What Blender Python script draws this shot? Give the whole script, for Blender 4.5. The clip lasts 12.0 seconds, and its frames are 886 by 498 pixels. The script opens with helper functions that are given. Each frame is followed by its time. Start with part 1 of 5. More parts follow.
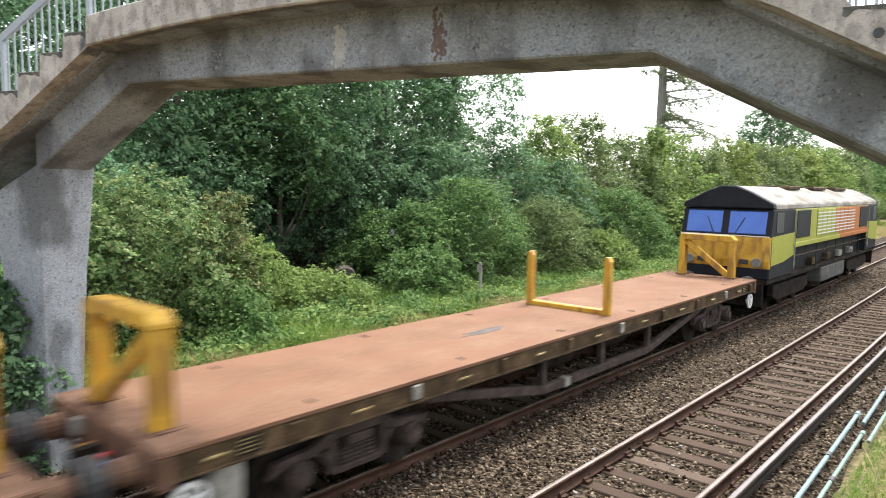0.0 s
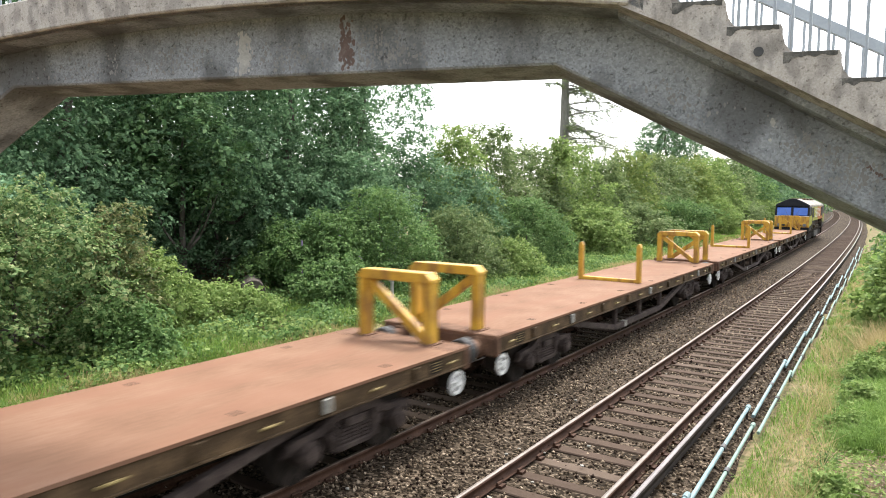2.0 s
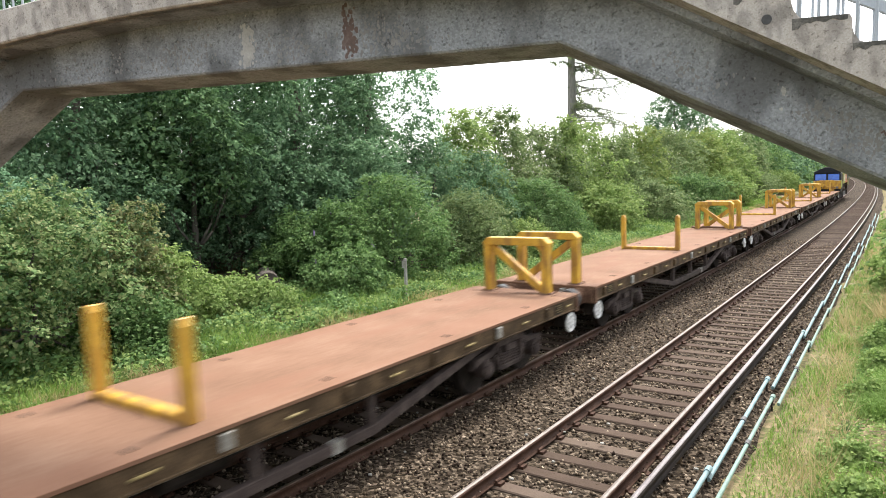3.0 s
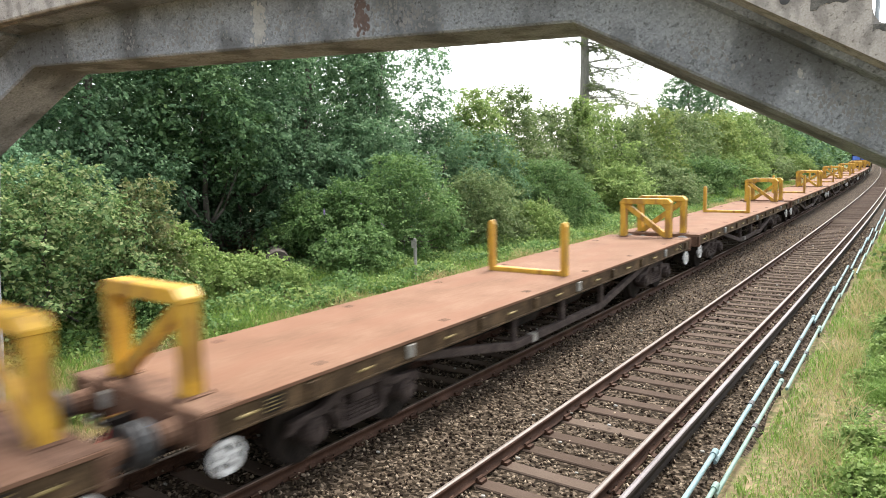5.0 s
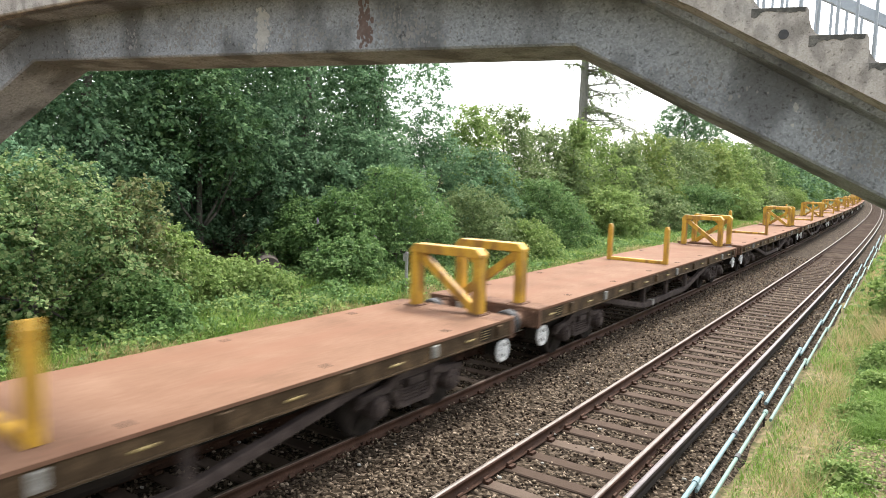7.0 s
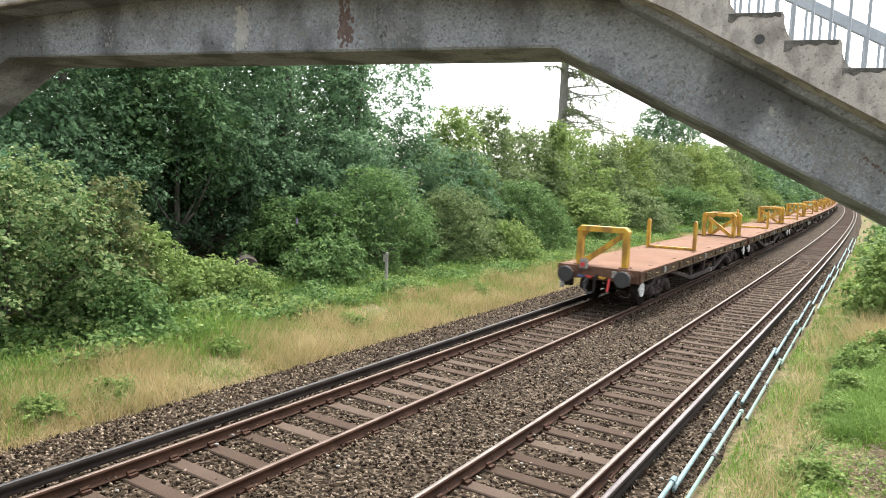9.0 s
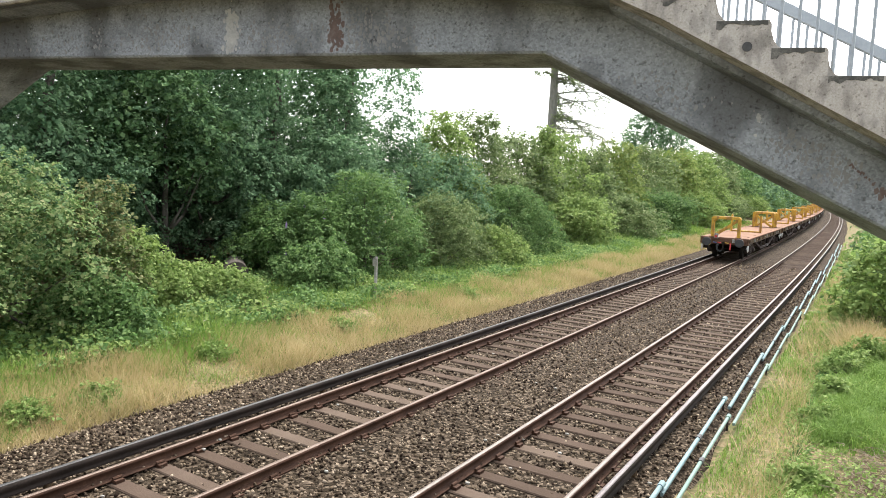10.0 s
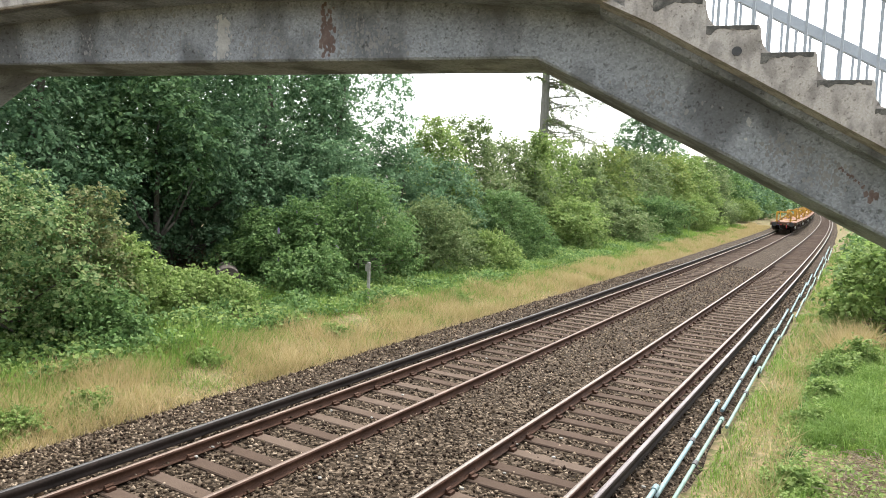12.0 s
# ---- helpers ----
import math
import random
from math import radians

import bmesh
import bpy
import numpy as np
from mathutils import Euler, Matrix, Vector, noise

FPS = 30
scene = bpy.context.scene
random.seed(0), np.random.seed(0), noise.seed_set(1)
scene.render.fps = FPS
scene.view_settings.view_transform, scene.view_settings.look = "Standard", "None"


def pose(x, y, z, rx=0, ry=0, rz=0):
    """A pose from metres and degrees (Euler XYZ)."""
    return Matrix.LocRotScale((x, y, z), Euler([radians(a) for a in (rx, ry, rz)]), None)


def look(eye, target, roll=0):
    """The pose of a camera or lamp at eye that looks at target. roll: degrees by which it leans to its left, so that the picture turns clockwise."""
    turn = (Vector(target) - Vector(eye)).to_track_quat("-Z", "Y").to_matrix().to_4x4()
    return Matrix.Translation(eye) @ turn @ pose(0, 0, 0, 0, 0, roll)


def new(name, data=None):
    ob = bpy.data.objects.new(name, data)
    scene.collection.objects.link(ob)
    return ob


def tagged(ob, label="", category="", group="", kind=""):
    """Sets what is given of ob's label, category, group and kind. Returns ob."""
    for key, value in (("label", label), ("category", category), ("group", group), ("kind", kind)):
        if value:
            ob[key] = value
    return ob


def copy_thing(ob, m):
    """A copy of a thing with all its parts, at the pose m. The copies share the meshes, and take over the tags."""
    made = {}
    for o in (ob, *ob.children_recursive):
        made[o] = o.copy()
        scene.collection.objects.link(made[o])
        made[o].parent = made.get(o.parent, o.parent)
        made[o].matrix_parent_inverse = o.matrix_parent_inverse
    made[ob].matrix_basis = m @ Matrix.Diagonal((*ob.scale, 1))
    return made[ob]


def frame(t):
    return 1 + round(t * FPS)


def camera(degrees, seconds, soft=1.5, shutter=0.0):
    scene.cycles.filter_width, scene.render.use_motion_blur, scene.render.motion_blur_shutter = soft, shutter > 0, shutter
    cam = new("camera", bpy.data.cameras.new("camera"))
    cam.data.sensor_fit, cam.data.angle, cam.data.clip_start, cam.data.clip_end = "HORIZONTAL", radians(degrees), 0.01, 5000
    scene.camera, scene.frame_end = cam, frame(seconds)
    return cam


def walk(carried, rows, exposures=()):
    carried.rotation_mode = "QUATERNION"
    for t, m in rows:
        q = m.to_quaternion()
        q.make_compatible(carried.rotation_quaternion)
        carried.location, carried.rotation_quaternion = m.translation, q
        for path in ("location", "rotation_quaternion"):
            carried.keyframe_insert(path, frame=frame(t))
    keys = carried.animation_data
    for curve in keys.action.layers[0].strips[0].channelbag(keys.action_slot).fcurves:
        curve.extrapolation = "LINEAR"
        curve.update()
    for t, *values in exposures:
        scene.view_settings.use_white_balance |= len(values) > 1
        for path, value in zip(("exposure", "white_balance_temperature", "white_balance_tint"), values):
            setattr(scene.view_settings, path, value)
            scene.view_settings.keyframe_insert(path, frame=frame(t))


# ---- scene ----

HEIGHT, LENS = 3.74, 65.8
PATH = [  # seconds, yaw, pitch, roll
    (0, 41.38, -5.28, -0.93),
    (0.5, 36.29, -4.83, -1.39),
    (1, 34.05, -4.49, -1.46),
    (1.5, 33.59, -4.19, -1.25),
    (2, 33.91, -4.39, -0.65),
    (2.5, 34.43, -5.05, 0.65),
    (3, 34.71, -5.67, 1.84),
    (5, 35.59, -7.28, 1.28),
    (5.5, 35.22, -7.14, -0.98),
    (6, 35.18, -6.58, -1.85),
    (6.5, 35.33, -6.10, -1.66),
    (8.5, 34.47, -6.15, -1.83),
    (9, 33.61, -5.93, -1.96),
    (9.5, 33.08, -5.63, -2.14),
    (10, 32.76, -5.52, -2.25),
    (10.5, 32.33, -5.38, -2.18),
    (11, 32.10, -5.40, -2.03),
    (11.5, 32.16, -5.35, -2.00),
    (12, 32.13, -5.09, -2.00),
]
cam = camera(LENS, 12.0, soft=0.8, shutter=0.25)
walk(cam, [(t, pose(0, 0, HEIGHT, 90 + pitch, roll, yaw)) for t, yaw, pitch, roll in PATH])

# ---- light: bright overcast sky, a veiled sun ----
SUN_UP, SUN_TURN = 62, -8
world = bpy.data.worlds.new("sky")
scene.world = world
world.use_nodes = True
wn, wl = world.node_tree.nodes, world.node_tree.links
sky = wn.new("ShaderNodeTexSky")
sky.sky_type, sky.sun_disc = "NISHITA", False
sky.sun_elevation, sky.sun_rotation = radians(SUN_UP), radians(SUN_TURN)
sky.dust_density, sky.air_density = 4.0, 1.0
pale = wn.new("ShaderNodeHueSaturation")
pale.inputs["Saturation"].default_value, pale.inputs["Value"].default_value = 0.3, 2.3
wl.new(sky.outputs[0], pale.inputs["Color"])
wl.new(pale.outputs[0], wn["Background"].inputs["Color"])
wn["Background"].inputs["Strength"].default_value = 0.135
sun_data = bpy.data.lights.new("sun", "SUN")
sun_data.energy, sun_data.angle, sun_data.color = 2.4, radians(11), (1.0, 0.96, 0.9)
sun = new("sun", sun_data)
sun.matrix_world = look((0, 0, 60), (-60 * math.sin(radians(SUN_TURN)) / math.tan(radians(SUN_UP)), -60 * math.cos(radians(SUN_TURN)) / math.tan(radians(SUN_UP)), 0))
scene.view_settings.exposure = 0.95


# ---- materials ----
def mat(name, colours, scale=4.0, rough=0.8, metal=0.0, bump=0.0, fine=40.0, island=0.0, spec=0.5, through_light=0.0, stretch=(1, 1, 1), streak=None, per_object=0.0, cells=0.0, cell_mix=0.6, pits=0.0):
    """Colours run dark to light over coarse and fine noise; island / per_object: share of the variation from piece to piece."""
    m = bpy.data.materials.new(name)
    m.use_nodes = True
    n, l = m.node_tree.nodes, m.node_tree.links
    bsdf = n["Principled BSDF"]
    tc = n.new("ShaderNodeTexCoord")
    mp = n.new("ShaderNodeMapping")
    mp.inputs["Scale"].default_value = stretch
    l.new(tc.outputs["Object"], mp.inputs["Vector"])
    coarse, small = n.new("ShaderNodeTexNoise"), n.new("ShaderNodeTexNoise")
    coarse.inputs["Scale"].default_value, coarse.inputs["Detail"].default_value = scale, 5
    small.inputs["Scale"].default_value, small.inputs["Detail"].default_value = fine, 3
    for t in (coarse, small):
        l.new(mp.outputs[0], t.inputs["Vector"])
    mix = n.new("ShaderNodeMix")
    mix.data_type = "FLOAT"
    mix.inputs[0].default_value = 0.4
    l.new(coarse.outputs[0], mix.inputs[2])
    l.new(small.outputs[0], mix.inputs[3])
    value = mix.outputs[0]
    if cells:
        vor = n.new("ShaderNodeTexVoronoi")
        vor.inputs["Scale"].default_value = cells
        l.new(mp.outputs[0], vor.inputs["Vector"])
        sep = n.new("ShaderNodeSeparateColor")
        l.new(vor.outputs["Color"], sep.inputs[0])
        mc = n.new("ShaderNodeMix")
        mc.data_type = "FLOAT"
        mc.inputs[0].default_value = cell_mix
        l.new(value, mc.inputs[2])
        l.new(sep.outputs[0], mc.inputs[3])
        value = mc.outputs[0]
    if island or per_object:
        src = n.new("ShaderNodeNewGeometry").outputs["Random Per Island"] if island else n.new("ShaderNodeObjectInfo").outputs["Random"]
        mi = n.new("ShaderNodeMix")
        mi.data_type = "FLOAT"
        mi.inputs[0].default_value = island or per_object
        l.new(value, mi.inputs[2])
        l.new(src, mi.inputs[3])
        value = mi.outputs[0]
    ramp = n.new("ShaderNodeValToRGB")
    els = ramp.color_ramp.elements
    lo, hi = (0.12, 0.88) if (island or per_object or cells) else (0.3, 0.7)
    while len(els) < len(colours):
        els.new(0.5)
    for i, c in enumerate(colours):
        els[i].position = lo + (hi - lo) * i / max(1, len(colours) - 1)
        els[i].color = (*c, 1)
    l.new(value, ramp.inputs[0])
    colour = ramp.outputs[0]
    if streak:  # (colour, amount, scale vector): stains with a shape of their own
        ms, ns, rs = n.new("ShaderNodeMapping"), n.new("ShaderNodeTexNoise"), n.new("ShaderNodeValToRGB")
        ms.inputs["Scale"].default_value = streak[2]
        l.new(tc.outputs["Object"], ms.inputs["Vector"])
        l.new(ms.outputs[0], ns.inputs["Vector"])
        ns.inputs["Scale"].default_value, ns.inputs["Detail"].default_value = 1.0, 6
        rs.color_ramp.elements[0].position, rs.color_ramp.elements[1].position = 0.47, 0.6
        l.new(ns.outputs[0], rs.inputs[0])
        mm = n.new("ShaderNodeMath")
        mm.operation = "MULTIPLY"
        mm.inputs[1].default_value = streak[1]
        l.new(rs.outputs[0], mm.inputs[0])
        mx = n.new("ShaderNodeMix")
        mx.data_type = "RGBA"
        l.new(mm.outputs[0], mx.inputs[0])
        l.new(colour, mx.inputs[6])
        mx.inputs[7].default_value = (*streak[0], 1)
        colour = mx.outputs[2]
    if pits:  # small dark blow holes
        pv, pr = n.new("ShaderNodeTexNoise"), n.new("ShaderNodeValToRGB")
        pv.inputs["Scale"].default_value, pv.inputs["Detail"].default_value, pv.inputs["Roughness"].default_value = pits, 4, 0.65
        l.new(tc.outputs["Object"], pv.inputs["Vector"])
        pr.color_ramp.elements[0].position, pr.color_ramp.elements[1].position = 0.33, 0.43
        pr.color_ramp.elements[0].color, pr.color_ramp.elements[1].color = (0.55, 0.54, 0.52, 1), (1, 1, 1, 1)
        l.new(pv.outputs[0], pr.inputs[0])
        px = n.new("ShaderNodeMix")
        px.data_type, px.blend_type = "RGBA", "MULTIPLY"
        px.inputs[0].default_value = 1.0
        l.new(colour, px.inputs[6])
        l.new(pr.outputs[0], px.inputs[7])
        colour = px.outputs[2]
    l.new(colour, bsdf.inputs["Base Color"])
    bsdf.inputs["Roughness"].default_value, bsdf.inputs["Metallic"].default_value = rough, metal
    bsdf.inputs["Specular IOR Level"].default_value = spec
    if bump:
        b = n.new("ShaderNodeBump")
        b.inputs["Strength"].default_value, b.inputs["Distance"].default_value = min(1, bump), 0.02
        l.new(value if cells else mix.outputs[0], b.inputs["Height"])
        l.new(b.outputs[0], bsdf.inputs["Normal"])
    if through_light:
        tr, sh = n.new("ShaderNodeBsdfTranslucent"), n.new("ShaderNodeMixShader")
        l.new(colour, tr.inputs["Color"])
        sh.inputs[0].default_value = through_light
        l.new(bsdf.outputs[0], sh.inputs[1])
        l.new(tr.outputs[0], sh.inputs[2])
        l.new(sh.outputs[0], n["Material Output"].inputs["Surface"])
    return m


CONCRETE = mat("weathered_concrete", [(0.121, 0.131, 0.142), (0.223, 0.240, 0.257), (0.316, 0.337, 0.359), (0.446, 0.470, 0.492)], 1.6, 0.95, spec=0.15, bump=0.8, fine=34, cells=62, cell_mix=0.3, streak=((0.09, 0.092, 0.094), 0.75, (1.7, 1.7, 1.0)), pits=22)
CONCRETE_PALE = mat("pale_step_concrete", [(0.253, 0.230, 0.199), (0.391, 0.362, 0.328), (0.517, 0.494, 0.456)], 3, 0.95, spec=0.15, bump=0.35, fine=70, streak=((0.075, 0.073, 0.068), 0.4, (9, 9, 5)), pits=30)
RAIL_PAINT = mat("pale_blue_rail_paint", [(0.24, 0.275, 0.31), (0.33, 0.37, 0.4)], 6, 0.55)
# bed darker than the loose stones: shade in their gaps is in its colour
SHADED_BALLAST = mat("ballast", [(0.007, 0.005, 0.003), (0.022, 0.016, 0.010), (0.049, 0.037, 0.026), (0.129, 0.100, 0.073)], 0.8, 0.95, spec=0.06, bump=1.0, fine=22, cells=24, cell_mix=0.75)
STONE = mat("ballast_stone", [(0.013, 0.008, 0.006), (0.044, 0.032, 0.022), (0.104, 0.078, 0.052), (0.311, 0.249, 0.184)], 0.5, 0.95, spec=0.06, island=0.75, fine=30)
SLEEPER = mat("stained_sleeper", [(0.035, 0.025, 0.018), (0.069, 0.049, 0.037), (0.114, 0.088, 0.068)], 2.5, 0.9, spec=0.06, bump=0.5, fine=40, per_object=0.35)
RUST = mat("rusty_rail", [(0.025, 0.013, 0.008), (0.05, 0.025, 0.015), (0.085, 0.046, 0.03)], 3, 0.75, spec=0.15, bump=0.2, fine=50)
RAIL_TOP = mat("worn_rail_head", [(0.13, 0.105, 0.088), (0.22, 0.19, 0.165)], 4, 0.55, metal=0.4, fine=60)
RAIL_TOP_DULL = mat("dull_rail_head", [(0.1, 0.068, 0.05), (0.17, 0.122, 0.095)], 3, 0.6, metal=0.3, fine=60)
CONDUCTOR = mat("dark_conductor_steel", [(0.014, 0.011, 0.009), (0.036, 0.027, 0.022)], 3, 0.7, spec=0.1, fine=40)
CONDUCTOR_TOP = mat("pale_conductor_top", [(0.09, 0.078, 0.075), (0.23, 0.2, 0.195)], 1.2, 0.6, metal=0.2)
CONDUCTOR_DULL = mat("dull_conductor_top", [(0.025, 0.024, 0.024), (0.06, 0.058, 0.057)], 5, 0.6, metal=0.2)
PIPE = mat("pale_blue_pipe", [(0.112, 0.174, 0.185), (0.180, 0.257, 0.269)], 5, 0.55, spec=0.3)
PIPE_GREY = mat("pale_grey_green_pipe", [(0.102, 0.167, 0.141), (0.178, 0.252, 0.216)], 5, 0.55, spec=0.3)
DARK = mat("dark_fittings", [(0.02, 0.02, 0.02), (0.05, 0.05, 0.05)], 5, 0.6)
SOIL = mat("verge_ground", [(0.045, 0.05, 0.02), (0.1, 0.1, 0.042), (0.17, 0.13, 0.075), (0.3, 0.24, 0.14)], 1.3, 0.95, spec=0.08, bump=1.0, fine=28, cells=14, cell_mix=0.4)
DECK = mat("red_brown_deck_paint", [(0.117, 0.065, 0.040), (0.166, 0.094, 0.060), (0.212, 0.129, 0.087)], 0.9, 0.85, spec=0.1, bump=0.1, fine=14, streak=((0.17, 0.088, 0.056), 0.6, (1.6, 0.35, 1)))
END_PLATE = mat("rusty_brown_end_plate", [(0.07, 0.04, 0.027), (0.13, 0.075, 0.05), (0.2, 0.125, 0.085)], 5, 0.9, spec=0.1, bump=0.3, fine=30)
SILL = mat("grimy_sole_bar", [(0.029, 0.018, 0.009), (0.065, 0.043, 0.024), (0.156, 0.101, 0.055)], 3.5, 0.8, spec=0.15, bump=0.3, fine=30)
YELLOW = mat("yellow_paint", [(0.349, 0.176, 0.017), (0.504, 0.285, 0.024), (0.601, 0.372, 0.042)], 3, 0.5, fine=25, bump=0.1, streak=((0.17, 0.075, 0.025), 0.65, (5, 5, 1.4)))
BOGIE = mat("dusty_brown_cast_steel", [(0.022, 0.017, 0.015), (0.055, 0.042, 0.037), (0.105, 0.082, 0.072)], 5, 0.85, spec=0.12, bump=0.3)
GRIME = mat("underframe_grime", [(0.007, 0.006, 0.005), (0.022, 0.018, 0.015), (0.045, 0.036, 0.03)], 4, 0.9, spec=0.08, bump=0.3)
WHITE = mat("white_paint", [(0.55, 0.55, 0.53), (0.78, 0.78, 0.76)], 6, 0.5)
BLUE = mat("blue_paint", [(0.03, 0.07, 0.2), (0.06, 0.12, 0.3)], 6, 0.5)
RED = mat("red_paint", [(0.45, 0.03, 0.03), (0.6, 0.05, 0.05)], 6, 0.5)
LEAF_DARK = mat("dark_green_leaves", [(0.036, 0.081, 0.044), (0.092, 0.173, 0.087), (0.167, 0.275, 0.141), (0.327, 0.447, 0.259)], 0.55, 0.6, island=0.45, fine=3, spec=0.14, through_light=0.5)
LEAF_MID = mat("mid_green_leaves", [(0.032, 0.073, 0.023), (0.080, 0.153, 0.048), (0.151, 0.246, 0.082), (0.284, 0.385, 0.149)], 0.5, 0.6, island=0.45, fine=3, spec=0.14, through_light=0.48)
LEAF_LIGHT = mat("light_green_leaves", [(0.070, 0.123, 0.033), (0.146, 0.224, 0.061), (0.233, 0.314, 0.099), (0.349, 0.414, 0.178)], 0.5, 0.6, island=0.45, fine=3, spec=0.12, through_light=0.48)
LEAF_OLIVE = mat("olive_green_leaves", [(0.055, 0.092, 0.035), (0.114, 0.167, 0.064), (0.197, 0.254, 0.105), (0.306, 0.346, 0.178)], 0.5, 0.6, island=0.45, fine=3, spec=0.12, through_light=0.48)
LEAF_RUSSET = mat("green_and_russet_leaves", [(0.030, 0.070, 0.026), (0.079, 0.149, 0.051), (0.148, 0.229, 0.082), (0.263, 0.318, 0.139), (0.219, 0.146, 0.076)], 0.8, 0.6, island=0.5, fine=3, spec=0.12, through_light=0.45)
LEAF_MAPLE = mat("broad_bright_green_leaves", [(0.037, 0.090, 0.037), (0.094, 0.180, 0.074), (0.162, 0.270, 0.115), (0.250, 0.360, 0.161)], 0.6, 0.55, island=0.45, fine=3, spec=0.16, through_light=0.42)
LEAF_BROWN = mat("brownish_russet_leaves", [(0.033, 0.068, 0.023), (0.092, 0.137, 0.046), (0.158, 0.187, 0.077), (0.201, 0.193, 0.088), (0.251, 0.340, 0.131)], 0.9, 0.6, island=0.55, fine=3, spec=0.12, through_light=0.4)
LEAF_YELLOW = mat("yellowing_green_leaves", [(0.060, 0.110, 0.028), (0.138, 0.200, 0.052), (0.224, 0.280, 0.085), (0.310, 0.320, 0.123)], 0.35, 0.6, island=0.4, fine=3, spec=0.12, through_light=0.48)
LEAF_BLUE = mat("blue_green_leaves", [(0.048, 0.112, 0.062), (0.121, 0.232, 0.127), (0.217, 0.352, 0.203), (0.353, 0.486, 0.311)], 0.5, 0.6, island=0.45, fine=3, spec=0.14, through_light=0.5)
GRASS_DRY = mat("dry_grass", [(0.17, 0.19, 0.06), (0.34, 0.285, 0.13), (0.48, 0.385, 0.205), (0.6, 0.5, 0.32)], 0.6, 0.8, island=0.4, fine=2, spec=0.15, through_light=0.3)
GRASS = mat("green_grass", [(0.060, 0.115, 0.018), (0.120, 0.218, 0.036), (0.204, 0.310, 0.066), (0.360, 0.380, 0.132)], 0.5, 0.7, island=0.4, fine=2, spec=0.25, through_light=0.3)
GRASS_LUSH = mat("lush_green_grass", [(0.075, 0.143, 0.026), (0.150, 0.247, 0.050), (0.255, 0.364, 0.090)], 0.7, 0.7, island=0.4, fine=2, spec=0.25, through_light=0.3)
BARK = mat("grey_brown_bark", [(0.03, 0.025, 0.02), (0.08, 0.07, 0.055), (0.14, 0.125, 0.1)], 4, 0.9, bump=0.8, stretch=(3, 3, 0.6))
BARK_GREY = mat("grey_bark", [(0.1, 0.1, 0.085), (0.17, 0.17, 0.15), (0.24, 0.24, 0.215)], 4, 0.9, bump=0.6, stretch=(3, 3, 0.6))
TWIG = mat("dead_twigs", [(0.09, 0.065, 0.045), (0.2, 0.155, 0.115), (0.32, 0.27, 0.21)], 5, 0.9, island=0.6, spec=0.1)
LILAC = mat("lilac_flowers", [(0.2, 0.13, 0.32), (0.34, 0.24, 0.45)], 6, 0.7)


# ---- building helpers ----
def box(bm, x0, x1, y0, y1, z0, z1):
    v = [bm.verts.new((x, y, z)) for x in (x0, x1) for y in (y0, y1) for z in (z0, z1)]
    for f in ((0, 1, 3, 2), (4, 6, 7, 5), (0, 4, 5, 1), (2, 3, 7, 6), (0, 2, 6, 4), (1, 5, 7, 3)):
        bm.faces.new([v[i] for i in f])
    return v


def prism(bm, outline, axis, a, b):
    """An outline in two coordinates pushed along the third: axis 'x' takes (y, z), 'y' (x, z), 'z' (x, y)."""
    def at(p, d):
        return {"x": (d, p[0], p[1]), "y": (p[0], d, p[1]), "z": (p[0], p[1], d)}[axis]
    lo, hi = ([bm.verts.new(at(p, d)) for p in outline] for d in (a, b))
    bm.faces.new(lo)
    bm.faces.new(hi[::-1])
    for i in range(len(outline)):
        j = (i + 1) % len(outline)
        bm.faces.new((lo[j], lo[i], hi[i], hi[j]))


def rod(bm, p, q, r, sides=10, r2=None):
    """A round bar from p to q, tapering to r2."""
    p, q = Vector(p), Vector(q)
    turn = (q - p).to_track_quat("Z", "Y")
    rings = []
    for c, rad in ((p, r), (q, r if r2 is None else r2)):
        rings.append([bm.verts.new(c + turn @ Vector((rad * math.cos(k * math.tau / sides), rad * math.sin(k * math.tau / sides), 0))) for k in range(sides)])
    bm.faces.new(rings[0][::-1])
    bm.faces.new(rings[1])
    for k in range(sides):
        j = (k + 1) % sides
        bm.faces.new((rings[0][k], rings[0][j], rings[1][j], rings[1][k]))


def bar(bm, p, q, w, h):
    """A rectangular bar from p to q."""
    p, q = Vector(p), Vector(q)
    turn = (q - p).to_track_quat("Z", "Y")
    rings = [[bm.verts.new(c + turn @ Vector((sx * w / 2, sy * h / 2, 0))) for sx, sy in ((-1, -1), (1, -1), (1, 1), (-1, 1))] for c in (p, q)]
    bm.faces.new(rings[0][::-1])
    bm.faces.new(rings[1])
    for k in range(4):
        j = (k + 1) % 4
        bm.faces.new((rings[0][k], rings[0][j], rings[1][j], rings[1][k]))


def finish(name, bm, material, bevel=0.0, smooth=False):
    bmesh.ops.recalc_face_normals(bm, faces=bm.faces)
    if bevel:
        bmesh.ops.bevel(bm, geom=[e for e in bm.edges if e.calc_face_angle(0) > 0.5], offset=bevel, segments=1, affect="EDGES", clamp_overlap=True)
    me = bpy.data.meshes.new(name)
    bm.to_mesh(me)
    bm.free()
    me.materials.append(material)
    if smooth:
        me.shade_smooth()
    return me


def part(name, bm, material, parent=None, label="", bevel=0.0, smooth=False):
    ob = new(name, finish(name, bm, material, bevel, smooth))
    ob.parent = parent
    return tagged(ob, label)


